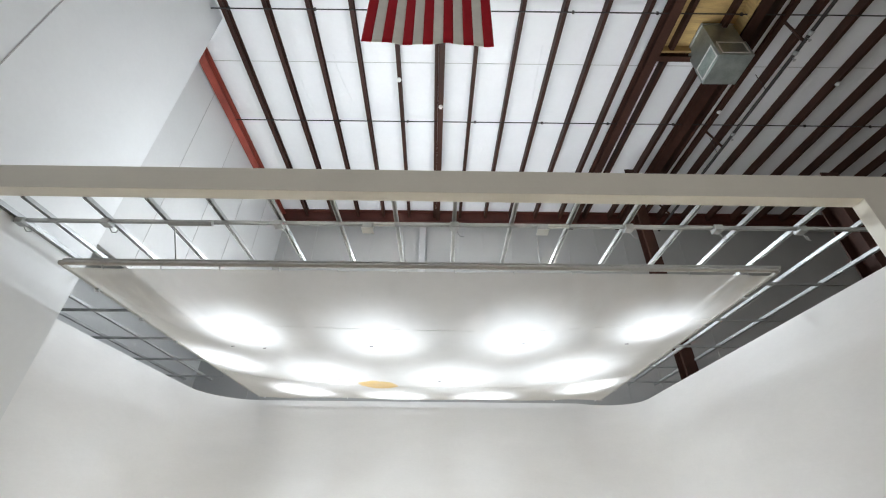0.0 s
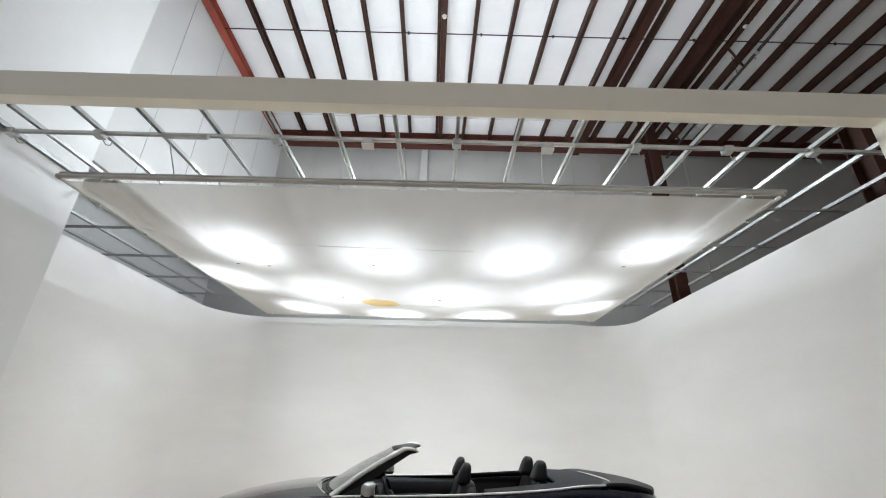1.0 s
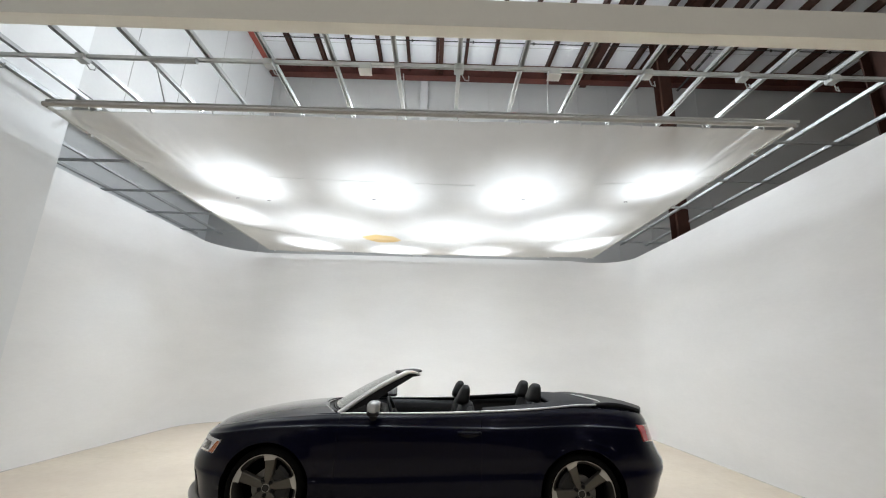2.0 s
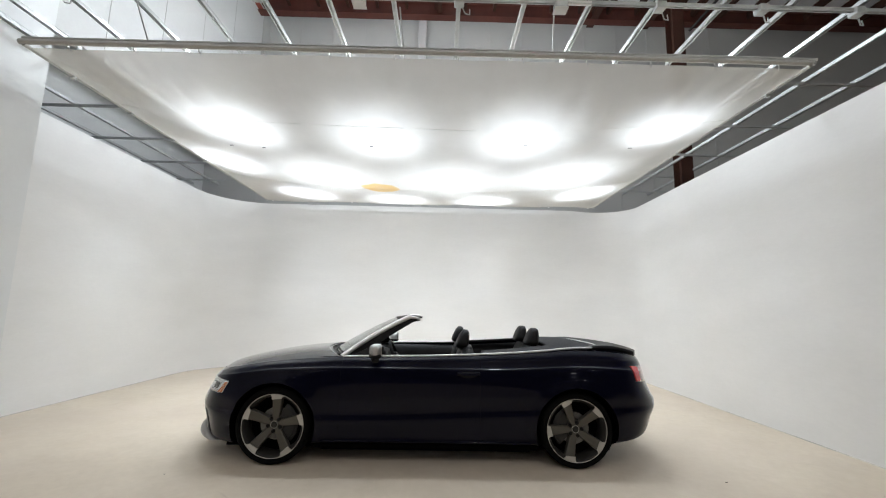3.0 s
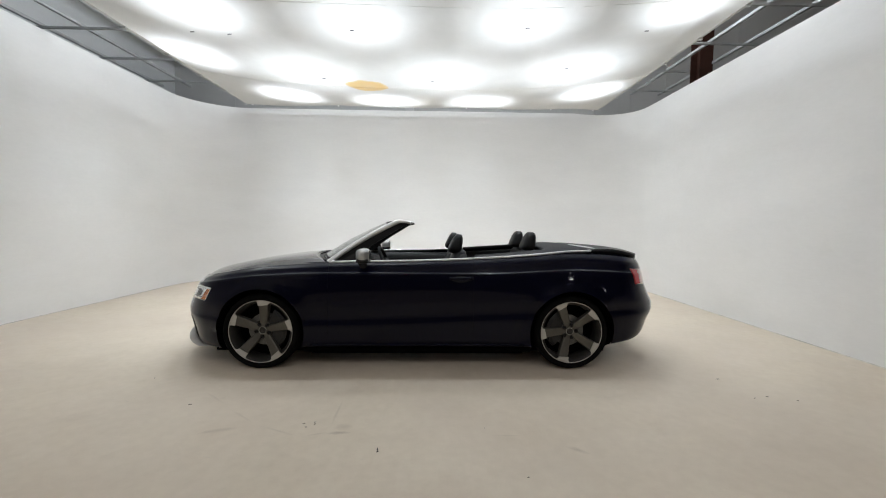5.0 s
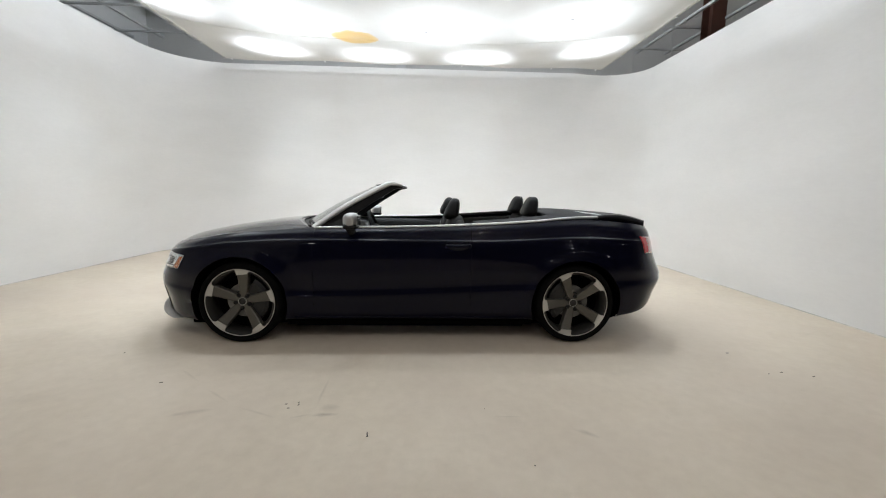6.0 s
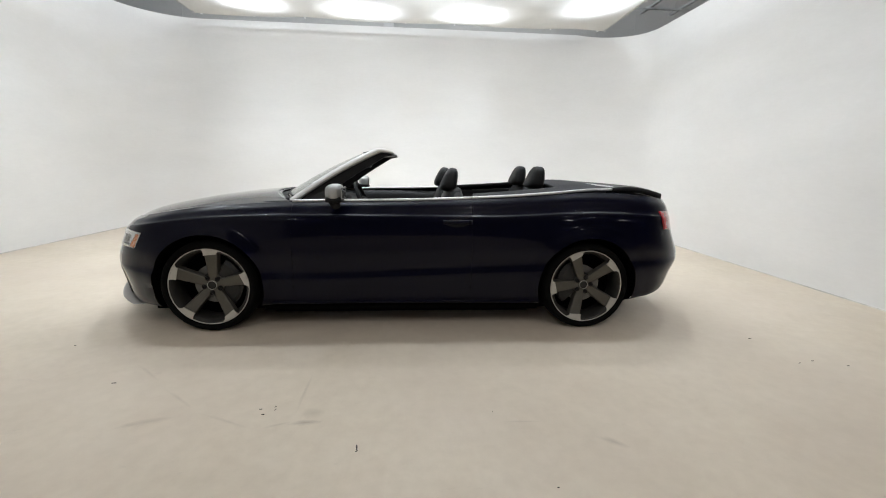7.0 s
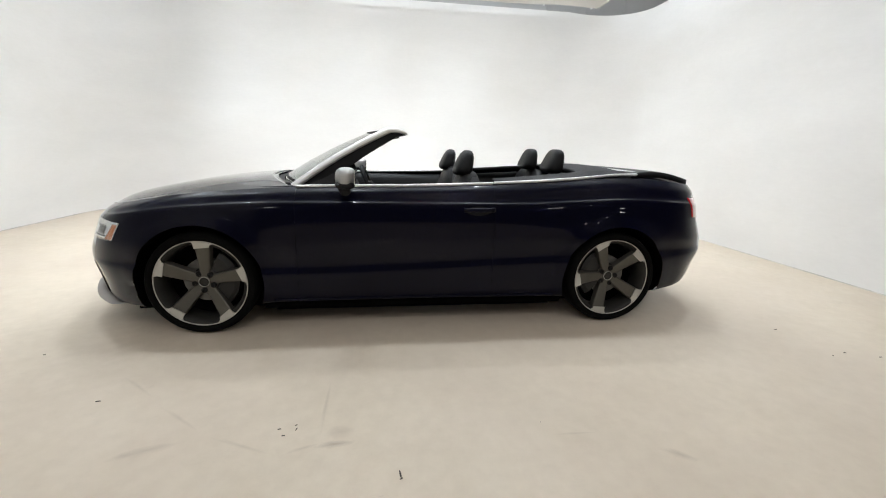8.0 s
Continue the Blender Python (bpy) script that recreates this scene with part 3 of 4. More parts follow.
def strut(a, b, w=0.041):
    """An open channel: base up, two lipped sides down."""
    a, b = np.asarray(a, float), np.asarray(b, float)
    d = (b - a) / np.linalg.norm(b - a)
    s, u, t = np.cross(d, (0, 0, 1)), np.array([0, 0, 1.0]), 0.004
    h = w / 2
    prof = [(-h, w), (h, w), (h, 0), (h - 0.012, 0), (h - 0.012, t), (h - t, t), (h - t, w - t), (-h + t, w - t), (-h + t, t), (-h + 0.012, t), (-h + 0.012, 0), (-h, 0)]
    v = [p + q * s + r * u for p in (a, b) for q, r in prof]
    n = len(prof)
    return v, [((i + 1) % n, i, i + n, (i + 1) % n + n) for i in range(n)]


grid = thing("ceiling_grid", (0, 0, 0), label="galvanised steel strut grid hung over the studio", category="ceiling grid")
for k in range(-10, 10):
    x = 0.225 + 0.6096 * k
    if x < -4.4:
        part("strut", strut((x, -0.95, GRID_Z), (x, 4.86, GRID_Z)), M["galv"], grid)
    else:
        part("strut", strut((x, HEAD_Y + HEAD_T, GRID_Z), (x, -0.45 if CX0 - 0.2 < x < CX1 else 4.86, GRID_Z)), M["galv"], grid)
part("strut", strut((-4.395, HEAD_Y + HEAD_T, GRID_Z), (-4.395, -0.45, GRID_Z), 0.05), M["galv"], grid)
# cross struts: one over the mouth, then pairs beside the cloth
spans = [(-4.41, 6.1, -1.42)] + [(-6.3, CX0 + 0.04, y) for y in (-0.31, 0.87, 2.05, 3.22, 4.40)] + [(CX1 - 0.04, 6.1, y) for y in (-0.20, 0.98, 2.16, 3.36, 4.47)]
for a, b, y in spans:
    part("cross_strut", strut((a, y, GRID_Z - 0.036), (b, y, GRID_Z - 0.036), 0.034), M["galv"], grid)
for x in (-4.33, -3.43, -1.62, 0.225, 2.06, 3.0, 3.88):
    b = part("junction_box", box((x - 0.045, -1.468, GRID_Z - 0.072), (x + 0.045, -1.372, GRID_Z - 0.005)), M["galv"], grid, round_=0.008)
    part("cable_loop", tube([(x + 0.03, -1.40, GRID_Z - 0.085), (x + 0.06, -1.38, GRID_Z - 0.13), (x + 0.10, -1.37, GRID_Z - 0.13), (x + 0.10, -1.36, GRID_Z - 0.07)], 0.006, 6), M["galv"], b)
part("conduit", tube([(-2.75, -1.455, GRID_Z - 0.06), (-2.3, -1.455, GRID_Z - 0.06)], 0.03, 8), M["galv"], grid)
for x in (-0.685, 1.153):
    b = part("outlet_box", box((x - 0.055, -1.46, GRID_Z - 0.09), (x + 0.055, -1.36, GRID_Z - 0.02)), M["galv"], grid, round_=0.008)
    part("outlet_plate", box((x - 0.06, -1.462, GRID_Z - 0.098), (x + 0.06, -1.358, GRID_Z - 0.09)), M["white_plastic"], b)
    part("tube_lamp", tube([(x + 0.06, -1.42, GRID_Z - 0.02), (x + 0.28, -1.42, GRID_Z - 0.02)], 0.022, 8), M["white_plastic"], grid)

# ---------------------------------------------------------------- cloth scrim with its frame
# creases along the front hem: where, how deep, how they lean
FOLDS = [(0.025, 0.10, 0.16), (0.045, 0.09, 0.14), (0.07, 0.07, 0.10), (0.105, 0.08, 0.05), (0.13, 0.06, 0.03), (0.155, 0.08, 0.0), (0.175, 0.05, -0.03), (0.31, 0.035, 0.0), (0.47, 0.03, 0.02), (0.60, 0.03, 0.0), (0.72, 0.05, 0.06), (0.765, 0.05, 0.06), (0.875, 0.06, 0.04), (0.90, 0.06, 0.0), (0.93, 0.07, -0.06), (0.955, 0.07, -0.10)]


def cloth():
    rows = []
    for v in np.linspace(0, 1, 120):
        row = []
        for u in np.linspace(0, 1, 260):
            a, b = 2 * u - 1, 2 * v - 1
            sag = CZ - scrim_z(CX0 + (CX1 - CX0) * u, CY0 + (CY1 - CY0) * v)
            edge = 0.003 * (1 - v) ** 10 * math.sin(u * 75) * (1 - min(1, v * 9))
            fold = sum(h * math.exp(-(((u - c - lean * v) * 80) ** 2)) * max(0, 1 - v * 3.4) * min(1, v * 12) for c, h, lean in FOLDS)
            droop = 0.04 * v**14 * abs(math.sin(u * 9.5 + 0.6)) - 0.012 * v**10
            row.append((CX0 + (CX1 - CX0) * u, CY0 + (CY1 - CY0) * v + 0.02 * droop, CZ - sag + edge - fold - droop + 0.006 * noise.noise((u * 14, v * 12, 0.3))))
        rows.append(row)
    return sheet(rows)


scrim = thing("light_scrim", (0, 0, 0), label="large white cloth scrim with a yellow stain, lit from above", category="scrim")
part("cloth", cloth(), M["cloth"], scrim, "sagging white cotton with a yellow water stain", smooth=True)
part("front_rail", tube([(CX0 - 0.06, CY0 - 0.05, CZ + 0.035), (CX1 + 0.03, CY0 - 0.05, CZ + 0.035)], 0.028, 10), M["rail"], scrim, smooth=True)
part("front_rail", tube([(CX0 - 0.06, CY0 - 0.03, CZ + 0.085), (CX1 + 0.1, CY0 - 0.03, CZ + 0.085)], 0.016, 10), M["rail"], scrim, smooth=True)
part("back_rail", tube([(CX0, CY1 + 0.02, CZ + 0.03), (CX1, CY1 + 0.02, CZ + 0.03)], 0.022, 10), M["rail"], scrim, smooth=True)
for x, s in ((CX0, -1), (CX1, 1)):
    part("side_rail", tube([(x + s * 0.02, CY0 - 0.05, CZ + 0.01), (x + s * 0.02, CY1 + 0.03, CZ + 0.01)], 0.020, 10), M["polished"], scrim, smooth=True)
    part("side_rail", tube([(x + s * 0.065, CY0 - 0.05, CZ + 0.035), (x + s * 0.065, CY1 + 0.03, CZ + 0.035)], 0.014, 8), M["rail"], scrim, smooth=True)
    for y in np.linspace(CY0 + 0.5, CY1 - 0.05, 7):
        part("clamp", box((x + s * 0.02 - 0.025, y - 0.02, CZ - 0.03), (x + s * 0.02 + 0.025, y + 0.02, CZ + 0.045)), M["rail"], scrim, round_=0.005)
for x in np.linspace(CX0 + 0.4, CX1 - 0.3, 12):
    part("clip", tube([(x, CY0 - 0.05, CZ + 0.04), (x + 0.012, CY0 - 0.045, CZ - 0.02), (x + 0.02, CY0 - 0.02, CZ - 0.03)], 0.007, 6), M["rail"], scrim)
for x in np.linspace(CX0 + 0.1, CX1 - 0.1, 9):
    part("clip", box((x - 0.012, CY1 - 0.005, CZ - 0.02), (x + 0.012, CY1 + 0.04, CZ + 0.05)), M["white_plastic"], scrim)
for x in (-2.78, -0.30, 1.16):
    part("hanger", tube([(x, CY0 - 0.03, CZ + 0.09), (x - 0.03, CY0 - 0.2, GRID_Z)], 0.007, 6), M["rail"], scrim)
# tie marks under the lamps, and the seams between the widths of cloth
for x, y in ((-0.85, 0.50), (1.20, 0.40), (-1.62, 2.14), (0.08, 2.09), (2.05, 1.66), (2.70, 0.62), (-2.42, 0.79), (-2.91, 0.85)):
    part("tie", tube([(x - 0.025, y + 0.004, scrim_z(x, y) - 0.012), (x + 0.025, y - 0.004, scrim_z(x, y) - 0.012)], 0.0055, 6), M["black_pipe"], scrim)
for y in (0.02, 2.55):
    part("seam", tube([(x, y + 0.02 * math.sin(1.7 * x), scrim_z(x, y) - 0.003) for x in np.linspace(CX0 + 0.05, CX1 - 0.05, 80)], 0.006, 6, 0.6), M["cloth"], scrim, smooth=True)

# ---------------------------------------------------------------- the car: nose towards -x, its left side towards the camera
AXLE_F, AXLE_R, HUB_Z, ARCH = -1.375, 1.375, 0.348, 0.378
NOSE_END, TAIL_START = -1.60, 1.78

RIDGE = curve([(-2.3, 0.725), (-2.2, 0.745), (-2.04, 0.834), (-1.77, 0.902), (-1.5, 0.950), (-1.24, 0.982), (-1.05, 0.994), (-0.6, 0.975), (1.2, 1.04), (1.5, 1.056), (1.9, 1.040), (2.12, 1.010), (2.3, 0.950)])
MID_X = sorted(set(np.round(np.arange(NOSE_END, TAIL_START + 1e-6, 0.026), 4)) | {-0.7930, -0.791, 0.489, 0.4910})


def contour(z_of, w, x0, x1):
    """Half an outline seen from above, from the middle of the nose to the middle of the tail."""
    n = 2.35
    a = np.linspace(0.0, math.pi / 2, 30)[:-1]
    front = np.stack([x0 + (NOSE_END - x0) * (1 - np.cos(a) ** (2 / n)), np.sin(a) ** (2 / n)], -1)
    mid = np.stack([np.array(MID_X), np.ones(len(MID_X))], -1)
    back = np.stack([x1 - (x1 - TAIL_START) * (1 - np.cos(a[::-1]) ** (2 / n)), np.sin(a[::-1]) ** (2 / n)], -1)
    p = np.concatenate([front, mid, back])
    z = z_of(p[:, 0])
    bulge = (0.014 * np.exp(-(((p[:, 0] - AXLE_F) / 0.42) ** 2)) + 0.024 * np.exp(-(((p[:, 0] - AXLE_R) / 0.45) ** 2))) * np.exp(-(((z - 0.62) / 0.28) ** 2))
    waist = -0.012 * np.exp(-((p[:, 0] / 0.7) ** 2))
    return np.stack([p[:, 0], p[:, 1] * (w + bulge + waist), z], -1)


LEVELS = []


def level(z_of, w, x0, x1):
    """One line round the body: its height along the car, half width, front end and rear end."""
    LEVELS.append(contour(z_of, w, x0, x1))


# from the sill up to the belt
level(curve([(-2.3, 0.205), (-1.8, 0.170), (-1.2, 0.182), (1.2, 0.188), (1.75, 0.222), (2.05, 0.268), (2.3, 0.325)]), 0.800, -2.13, 2.205)  # under the sill
level(curve([(-2.3, 0.235), (-1.8, 0.205), (-1.2, 0.212), (1.2, 0.220), (1.75, 0.252), (2.05, 0.298), (2.3, 0.362)]), 0.885, -2.195, 2.262)  # sill edge
level(curve([(-2.3, 0.36), (-1.2, 0.315), (0, 0.32), (1.2, 0.33), (2.3, 0.455)]), 0.910, -2.228, 2.318)  # lower flank
level(curve([(-2.3, 0.47), (-0.8, 0.405), (0.95, 0.465), (2.3, 0.535)]), 0.921, -2.262, 2.362)  # foot of the ledge
level(curve([(-2.3, 0.50), (-0.8, 0.455), (0.95, 0.520), (2.3, 0.572)]), 0.909, -2.272, 2.366)  # top of the ledge
level(curve([(-2.3, 0.60), (-0.8, 0.61), (0.95, 0.65), (2.3, 0.655)]), 0.929, -2.225, 2.315)  # flank
level(curve([(-2.3, 0.66), (-0.8, 0.76), (0.95, 0.79), (2.3, 0.76)]), 0.922, -2.185, 2.258)  # shoulder
level(curve([(-2.3, 0.70), (-1.9, 0.765), (-1.375, 0.835), (-0.8, 0.860), (0.6, 0.866), (1.45, 0.905), (1.9, 0.885), (2.3, 0.84)]), 0.912, -2.152, 2.225)  # line under the shoulder crease
level(curve([(-2.3, 0.708), (-1.9, 0.778), (-1.375, 0.850), (-0.8, 0.875), (0.6, 0.881), (1.45, 0.920), (1.9, 0.90), (2.3, 0.853)]), 0.893, -2.142, 2.228)  # shoulder crease
level(curve([(-2.3, 0.725), (-1.9, 0.803), (-1.375, 0.885), (-0.8, 0.920), (0.6, 0.952), (1.45, 0.998), (1.9, 0.972), (2.3, 0.915)]), 0.858, -2.122, 2.212)  # upper shoulder
level(curve([(-2.3, 0.735), (-1.9, 0.822), (-1.375, 0.908), (-0.8, 0.950), (0, 0.970), (0.6, 0.998), (1.1, 1.030), (1.45, 1.050), (1.9, 1.020), (2.3, 0.945)]), 0.805, -2.102, 2.200)  # belt
SIDE = blend(np.array(LEVELS), 6)  # rows from the sill to the belt
# flared lips round the wheel openings
for axle, rise in ((AXLE_F, 0.016), (AXLE_R, 0.018)):
    away = np.hypot(SIDE[..., 0] - axle, SIDE[..., 2] - HUB_Z)
    SIDE[..., 1] += rise * np.exp(-(((away - ARCH) / 0.055) ** 2)) * (SIDE[..., 1] > 0.6)


def side_y(x, z):
    """Half width of the body at a place of its side."""
    ys = np.array([np.interp(x, r[:, 0], r[:, 1]) for r in SIDE])
    zs = np.array([np.interp(x, r[:, 0], r[:, 2]) for r in SIDE])
    return float(np.interp(z, zs, ys))


def both(v, f):
    """A shape on the left side (-y) and its mirror image."""
    v = np.asarray(v, float)
    m = v * (1, -1, 1)
    return join((m, [tuple(reversed(q)) for q in f]), (v, f))


def side_shape(keep):
    """The faces of the left body side whose middle passes keep, with round wheel openings."""
    rows, cols = SIDE.shape[:2]
    v = SIDE.reshape(-1, 3) * (1, -1, 1)
    out, cut = [], set()
    for i in range(rows - 1):
        for j in range(cols - 1):
            q = (i * cols + j, (i + 1) * cols + j, (i + 1) * cols + j + 1, i * cols + j + 1)
            c = v[list(q)].mean(0)
            inside = any(math.hypot(c[0] - a, c[2] - HUB_Z) < ARCH for a in (AXLE_F, AXLE_R)) and c[1] < -0.5
            if inside:
                cut.update(q)
            elif keep(c):
                out.append(q)
    v = v.copy()
    for i in cut:
        for a in (AXLE_F, AXLE_R):
            d = math.hypot(v[i][0] - a, v[i][2] - HUB_Z)
            if abs(d - ARCH) < 0.06 and v[i][1] < -0.5:
                v[i][0], v[i][2] = a + (v[i][0] - a) * ARCH / d, HUB_Z + (v[i][2] - HUB_Z) * ARCH / d
    used = sorted({i for q in out for i in q})
    at = {i: n for n, i in enumerate(used)}
    return v[used], [tuple(at[i] for i in q) for q in out]


def in_door(c):
    return -0.791 < c[0] < 0.489 and c[2] > 0.315


def in_gap(c):
    return c[2] > 0.3 and (-0.7930 < c[0] < -0.791 or 0.489 < c[0] < 0.4910)


def cap(x0, x1, inset=0.0, lift=0.0):
    """A top panel between the two belts, crowned to the ridge."""
    top = SIDE[-1]
    top = top[(top[:, 0] >= x0) & (top[:, 0] <= x1)]
    rows = []
    for x, y, z in top:
        ye = max(0.0, y - inset)
        zc = max(float(RIDGE(x)), z)
        rows.append([(x, ye * s, z + lift + (zc - z) * (1 - abs(s) ** 2.8)) for s in np.linspace(-1, 1, 41)])
    return np.array(rows)


car = thing("convertible_car", (0, 0, 0), 1.0, label="dark navy blue convertible car with its roof folded down", category="car")

body = part("body", both(*side_shape(lambda c: not in_door(c) and not in_gap(c))), M["paint"], car, "glossy dark navy paint", smooth=True)
for flip in (1, -1):
    v, f = side_shape(in_door)
    v = v * (1, flip, 1)
    d = part("door", (v, [tuple(reversed(q)) for q in f] if flip < 0 else f), M["paint"], car, smooth=True)
    if flip > 0:
        door = d
    # handle, with a flat black patch painted as the shade of its recess
    y = lambda x, z: -flip * side_y(x, z)
    part("handle", tube([(x, y(x, 0.828) - flip * (0.006 + 0.022 * math.sin(math.pi * t)), 0.828 + 0.004 * t) for t, x in zip(np.linspace(0, 1, 12), np.linspace(0.275, 0.475, 12))], 0.012, 10, 1.3), M["paint"], d, smooth=True)
    cup = [[(0.375 + 0.085 * r * math.cos(q), y(0.375 + 0.085 * r * math.cos(q), 0.822 + 0.03 * r * math.sin(q)) - flip * 0.0025, 0.822 + 0.03 * r * math.sin(q)) for q in np.linspace(0, 2 * math.pi, 24)] for r in (0.05, 0.6, 1.0)]
    part("handle_cup_shade", sheet(cup), M["black_trim"], d, "flat black patch for the shade in the handle recess")
    part("lock_cap", blob((0.468, y(0.468, 0.832) - flip * 0.012, 0.832), (0.018, 0.012, 0.016), 0.7, 0.7, n=10, m=14), M["paint"], d, smooth=True)
    part("door_card", thick([[(x, -flip * (side_y(x, 0.95) - o), z) for x in np.linspace(-0.78, 0.48, 12)] for o, z in ((0.085, 0.40), (0.085, 0.70), (0.10, 0.80), (0.07, 0.90), (0.035, 0.945))], (0, flip * 0.02, 0)), M["leather"], d, smooth=True)
    part("armrest", blob((-0.1, -flip * 0.74, 0.76), (0.34, 0.05, 0.035), 0.5, 0.5, n=12, m=18), M["leather"], d, smooth=True)

# hood, deck and lid
def front_panel(x0, inset, lift, back):
    """A panel from the nose to the foot of the windscreen, its rear edge curved like the glass."""
    top = SIDE[-1]
    top = top[top[:, 0] < 0]
    rows = []
    for f in np.linspace(0, 1, 60):
        row = []
        for s in np.linspace(-1, 1, 41):
            x = x0 + (back + 0.27 * abs(s) ** 2.2 - x0) * f
            y, z = np.interp(x, top[:, 0], top[:, 1]), np.interp(x, top[:, 0], top[:, 2])
            zc = max(float(RIDGE(x)), z)
            row.append((x, max(0.0, y - inset) * s, z + lift + (zc - z) * (1 - abs(s) ** 2.8)))
        rows.append(row)
    return np.array(rows)


part("hood", thick(front_panel(-2.08, 0.035, 0.0, -1.075), (0, 0, -0.012)), M["paint"], car, smooth=True)
part("nose_panel", sheet(front_panel(-2.10, 0.0, -0.006, -1.045)), M["paint"], car, smooth=True)
part("cowl", sheet(cap(-1.06, -0.70, 0.0, -0.022)), M["black_trim"], car, "black plastic cowl", smooth=True)
part("trunk_lid", thick(cap(1.62, 2.192, 0.03), (0, 0, -0.012)), M["paint"], car, smooth=True)
part("rear_deck", sheet(cap(1.16, 2.20, 0.0, -0.010)), M["paint"], car, smooth=True)
# underbody, hung low and wide as a black stand-in for shade below the car
part("underbody_shade", join(box((-1.85, -0.72, 0.125), (1.75, 0.72, 0.34)), box((-0.96, -0.80, 0.125), (0.96, 0.80, 0.30))), M["arch"], car)
for y in (-0.36, 0.36):
    part("wiper", tube([(-0.98 + 0.16 * (abs(t) / 0.68) ** 2, t, 0.990 - 0.03 * t * t) for t in np.linspace(y - 0.28, y + 0.28, 10)], 0.010, 6), M["black_trim"], car)
part("cowl_grille", thick([[(x + 0.20 * (abs(y) / 0.70) ** 2, y, 0.965 + 0.03 * (x + 1.03)) for y in np.linspace(-0.70, 0.70, 24)] for x in (-1.06, -1.00, -0.92)], (0, 0, -0.01)), M["black_trim"], car, smooth=True)

# wheel housings
for x in (AXLE_F, AXLE_R):
    for s in (-1, 1):
        ring = [(x + r * math.cos(a), s * y, HUB_Z + r * math.sin(a)) for a in np.linspace(-0.5, math.pi + 0.5, 40) for r, y in ((ARCH + (0.035 if math.sin(a) > -0.3 else 0.008), 0.9), (ARCH, 0.915), (ARCH + 0.004, 0.60), (0.04, 0.58))]
        rows = np.array(ring).reshape(40, 4, 3)
        for row in rows:
            row[0][1] = s * (side_y(row[0][0], row[0][2]) - 0.014)
            row[1][1] = s * (side_y(row[1][0], row[1][2]) - 0.004)
        part("wheel_arch", sheet(rows, flip=s > 0), M["arch"], car)


# ---- wheels: outer face towards -y
def wheel(x, s, turn):
    w = part("wheel", lathe([(0.268, -0.112), (0.262, -0.118), (0.255, -0.108), (0.240, -0.095), (0.236, 0.05), (0.255, 0.10), (0.262, 0.11), (0.268, 0.105)], 64), M["barrel"], car, "grey alloy wheel with polished lip", smooth=True)
    prof = [(0.262, -0.108), (0.275, -0.128), (0.290, -0.134), (0.304, -0.130), (0.314, -0.118), (0.320, -0.095), (0.3225, -0.06), (0.3225, 0.08), (0.320, 0.105), (0.310, 0.130), (0.29, 0.133), (0.262, 0.108)]
    shape = lathe(prof, 96)
    shape[0][:, 2] = np.maximum(shape[0][:, 2], (FLOOR - HUB_Z) / 1.03)
    tyre = part("tyre", shape, M["tyre"], w, "low black tyre", smooth=True)
    part("lip", lathe([(0.2665, -0.1195), (0.2695, -0.119), (0.2705, -0.112), (0.2665, -0.110), (0.2635, -0.1125), (0.2630, -0.1175)], 72, closed=True), M["polished"], w, "polished rim lip", smooth=True)
    for k in range(5):
        a = radians(turn + 72 * k)
        c, sn = math.cos(a), math.sin(a)
        put = lambda r, t, y: (r * c - t * sn, y, r * sn + t * c)
        # rotor blade: one straight flank, one flank that sweeps out to the rim
        rows, tip = [], []
        for r in np.linspace(0.030, 0.252, 14):
            u = (r - 0.03) / 0.222
            lo = -0.026 - 0.013 * u
            hi = 0.026 + 0.020 * u
            y = -0.060 - 0.048 * u**1.4
            rows.append([put(r, lo - 0.006, y + 0.045), put(r, lo, y + 0.004), put(r, lo + 0.006, y), put(r, hi - 0.006, y - 0.006), put(r, hi, y - 0.002), put(r, hi + 0.004, y + 0.040)])
        part("spoke", sheet(rows, flip=True), M["rim"], w)
        for u in np.linspace(0, 1, 8):
            lo, hi = -0.0385 - 0.004 * u - 0.026 * u**3, 0.0445 + 0.004 * u + 0.012 * u**3
            row = []
            for t in np.linspace(lo, hi, 12):
                inner = 0.224 - 0.20 * (t - 0.003)
                r = inner + (math.sqrt(0.2635**2 - t * t) - inner) * u
                row.append(put(r, t, -0.114 - 0.004 * u))
            tip.append(row)
        part("spoke_tip", thick(tip, (0, 0.006, 0)), M["polished"], w, "turned bright spoke end")
    part("hub", lathe([(0.0, -0.068), (0.028, -0.068), (0.034, -0.062), (0.070, -0.060), (0.076, -0.05), (0.074, 0.0), (0.0, 0.0)], 36), M["rim"], w, smooth=True)
    part("hub_cap", lathe([(0.0, -0.074), (0.022, -0.074), (0.029, -0.071), (0.031, -0.064)], 28), M["barrel"], w, smooth=True)
    part("cap_ring", lathe([(0.029, -0.074), (0.0315, -0.0745), (0.0315, -0.066), (0.029, -0.068)], 28, closed=True), M["polished"], w)
    for k in range(5):
        a = radians(turn + 36 + 72 * k)
        part("wheel_bolt", lathe([(0.0, -0.066), (0.009, -0.066), (0.010, -0.072), (0.0165, -0.071), (0.0175, -0.05)], 14, centre=(0.056 * math.cos(a), 0, 0.056 * math.sin(a))), M["black_trim"], w)
    brake = part("brake_disc", lathe([(0.085, -0.02), (0.138, -0.02), (0.138, 0.012), (0.085, 0.012)], 48, closed=True), M["disc"], w, "steel brake disc")
    part("disc_hat", lathe([(0.0, -0.045), (0.080, -0.045), (0.088, -0.02), (0.088, 0.0)], 32), M["caliper"], brake, smooth=True)
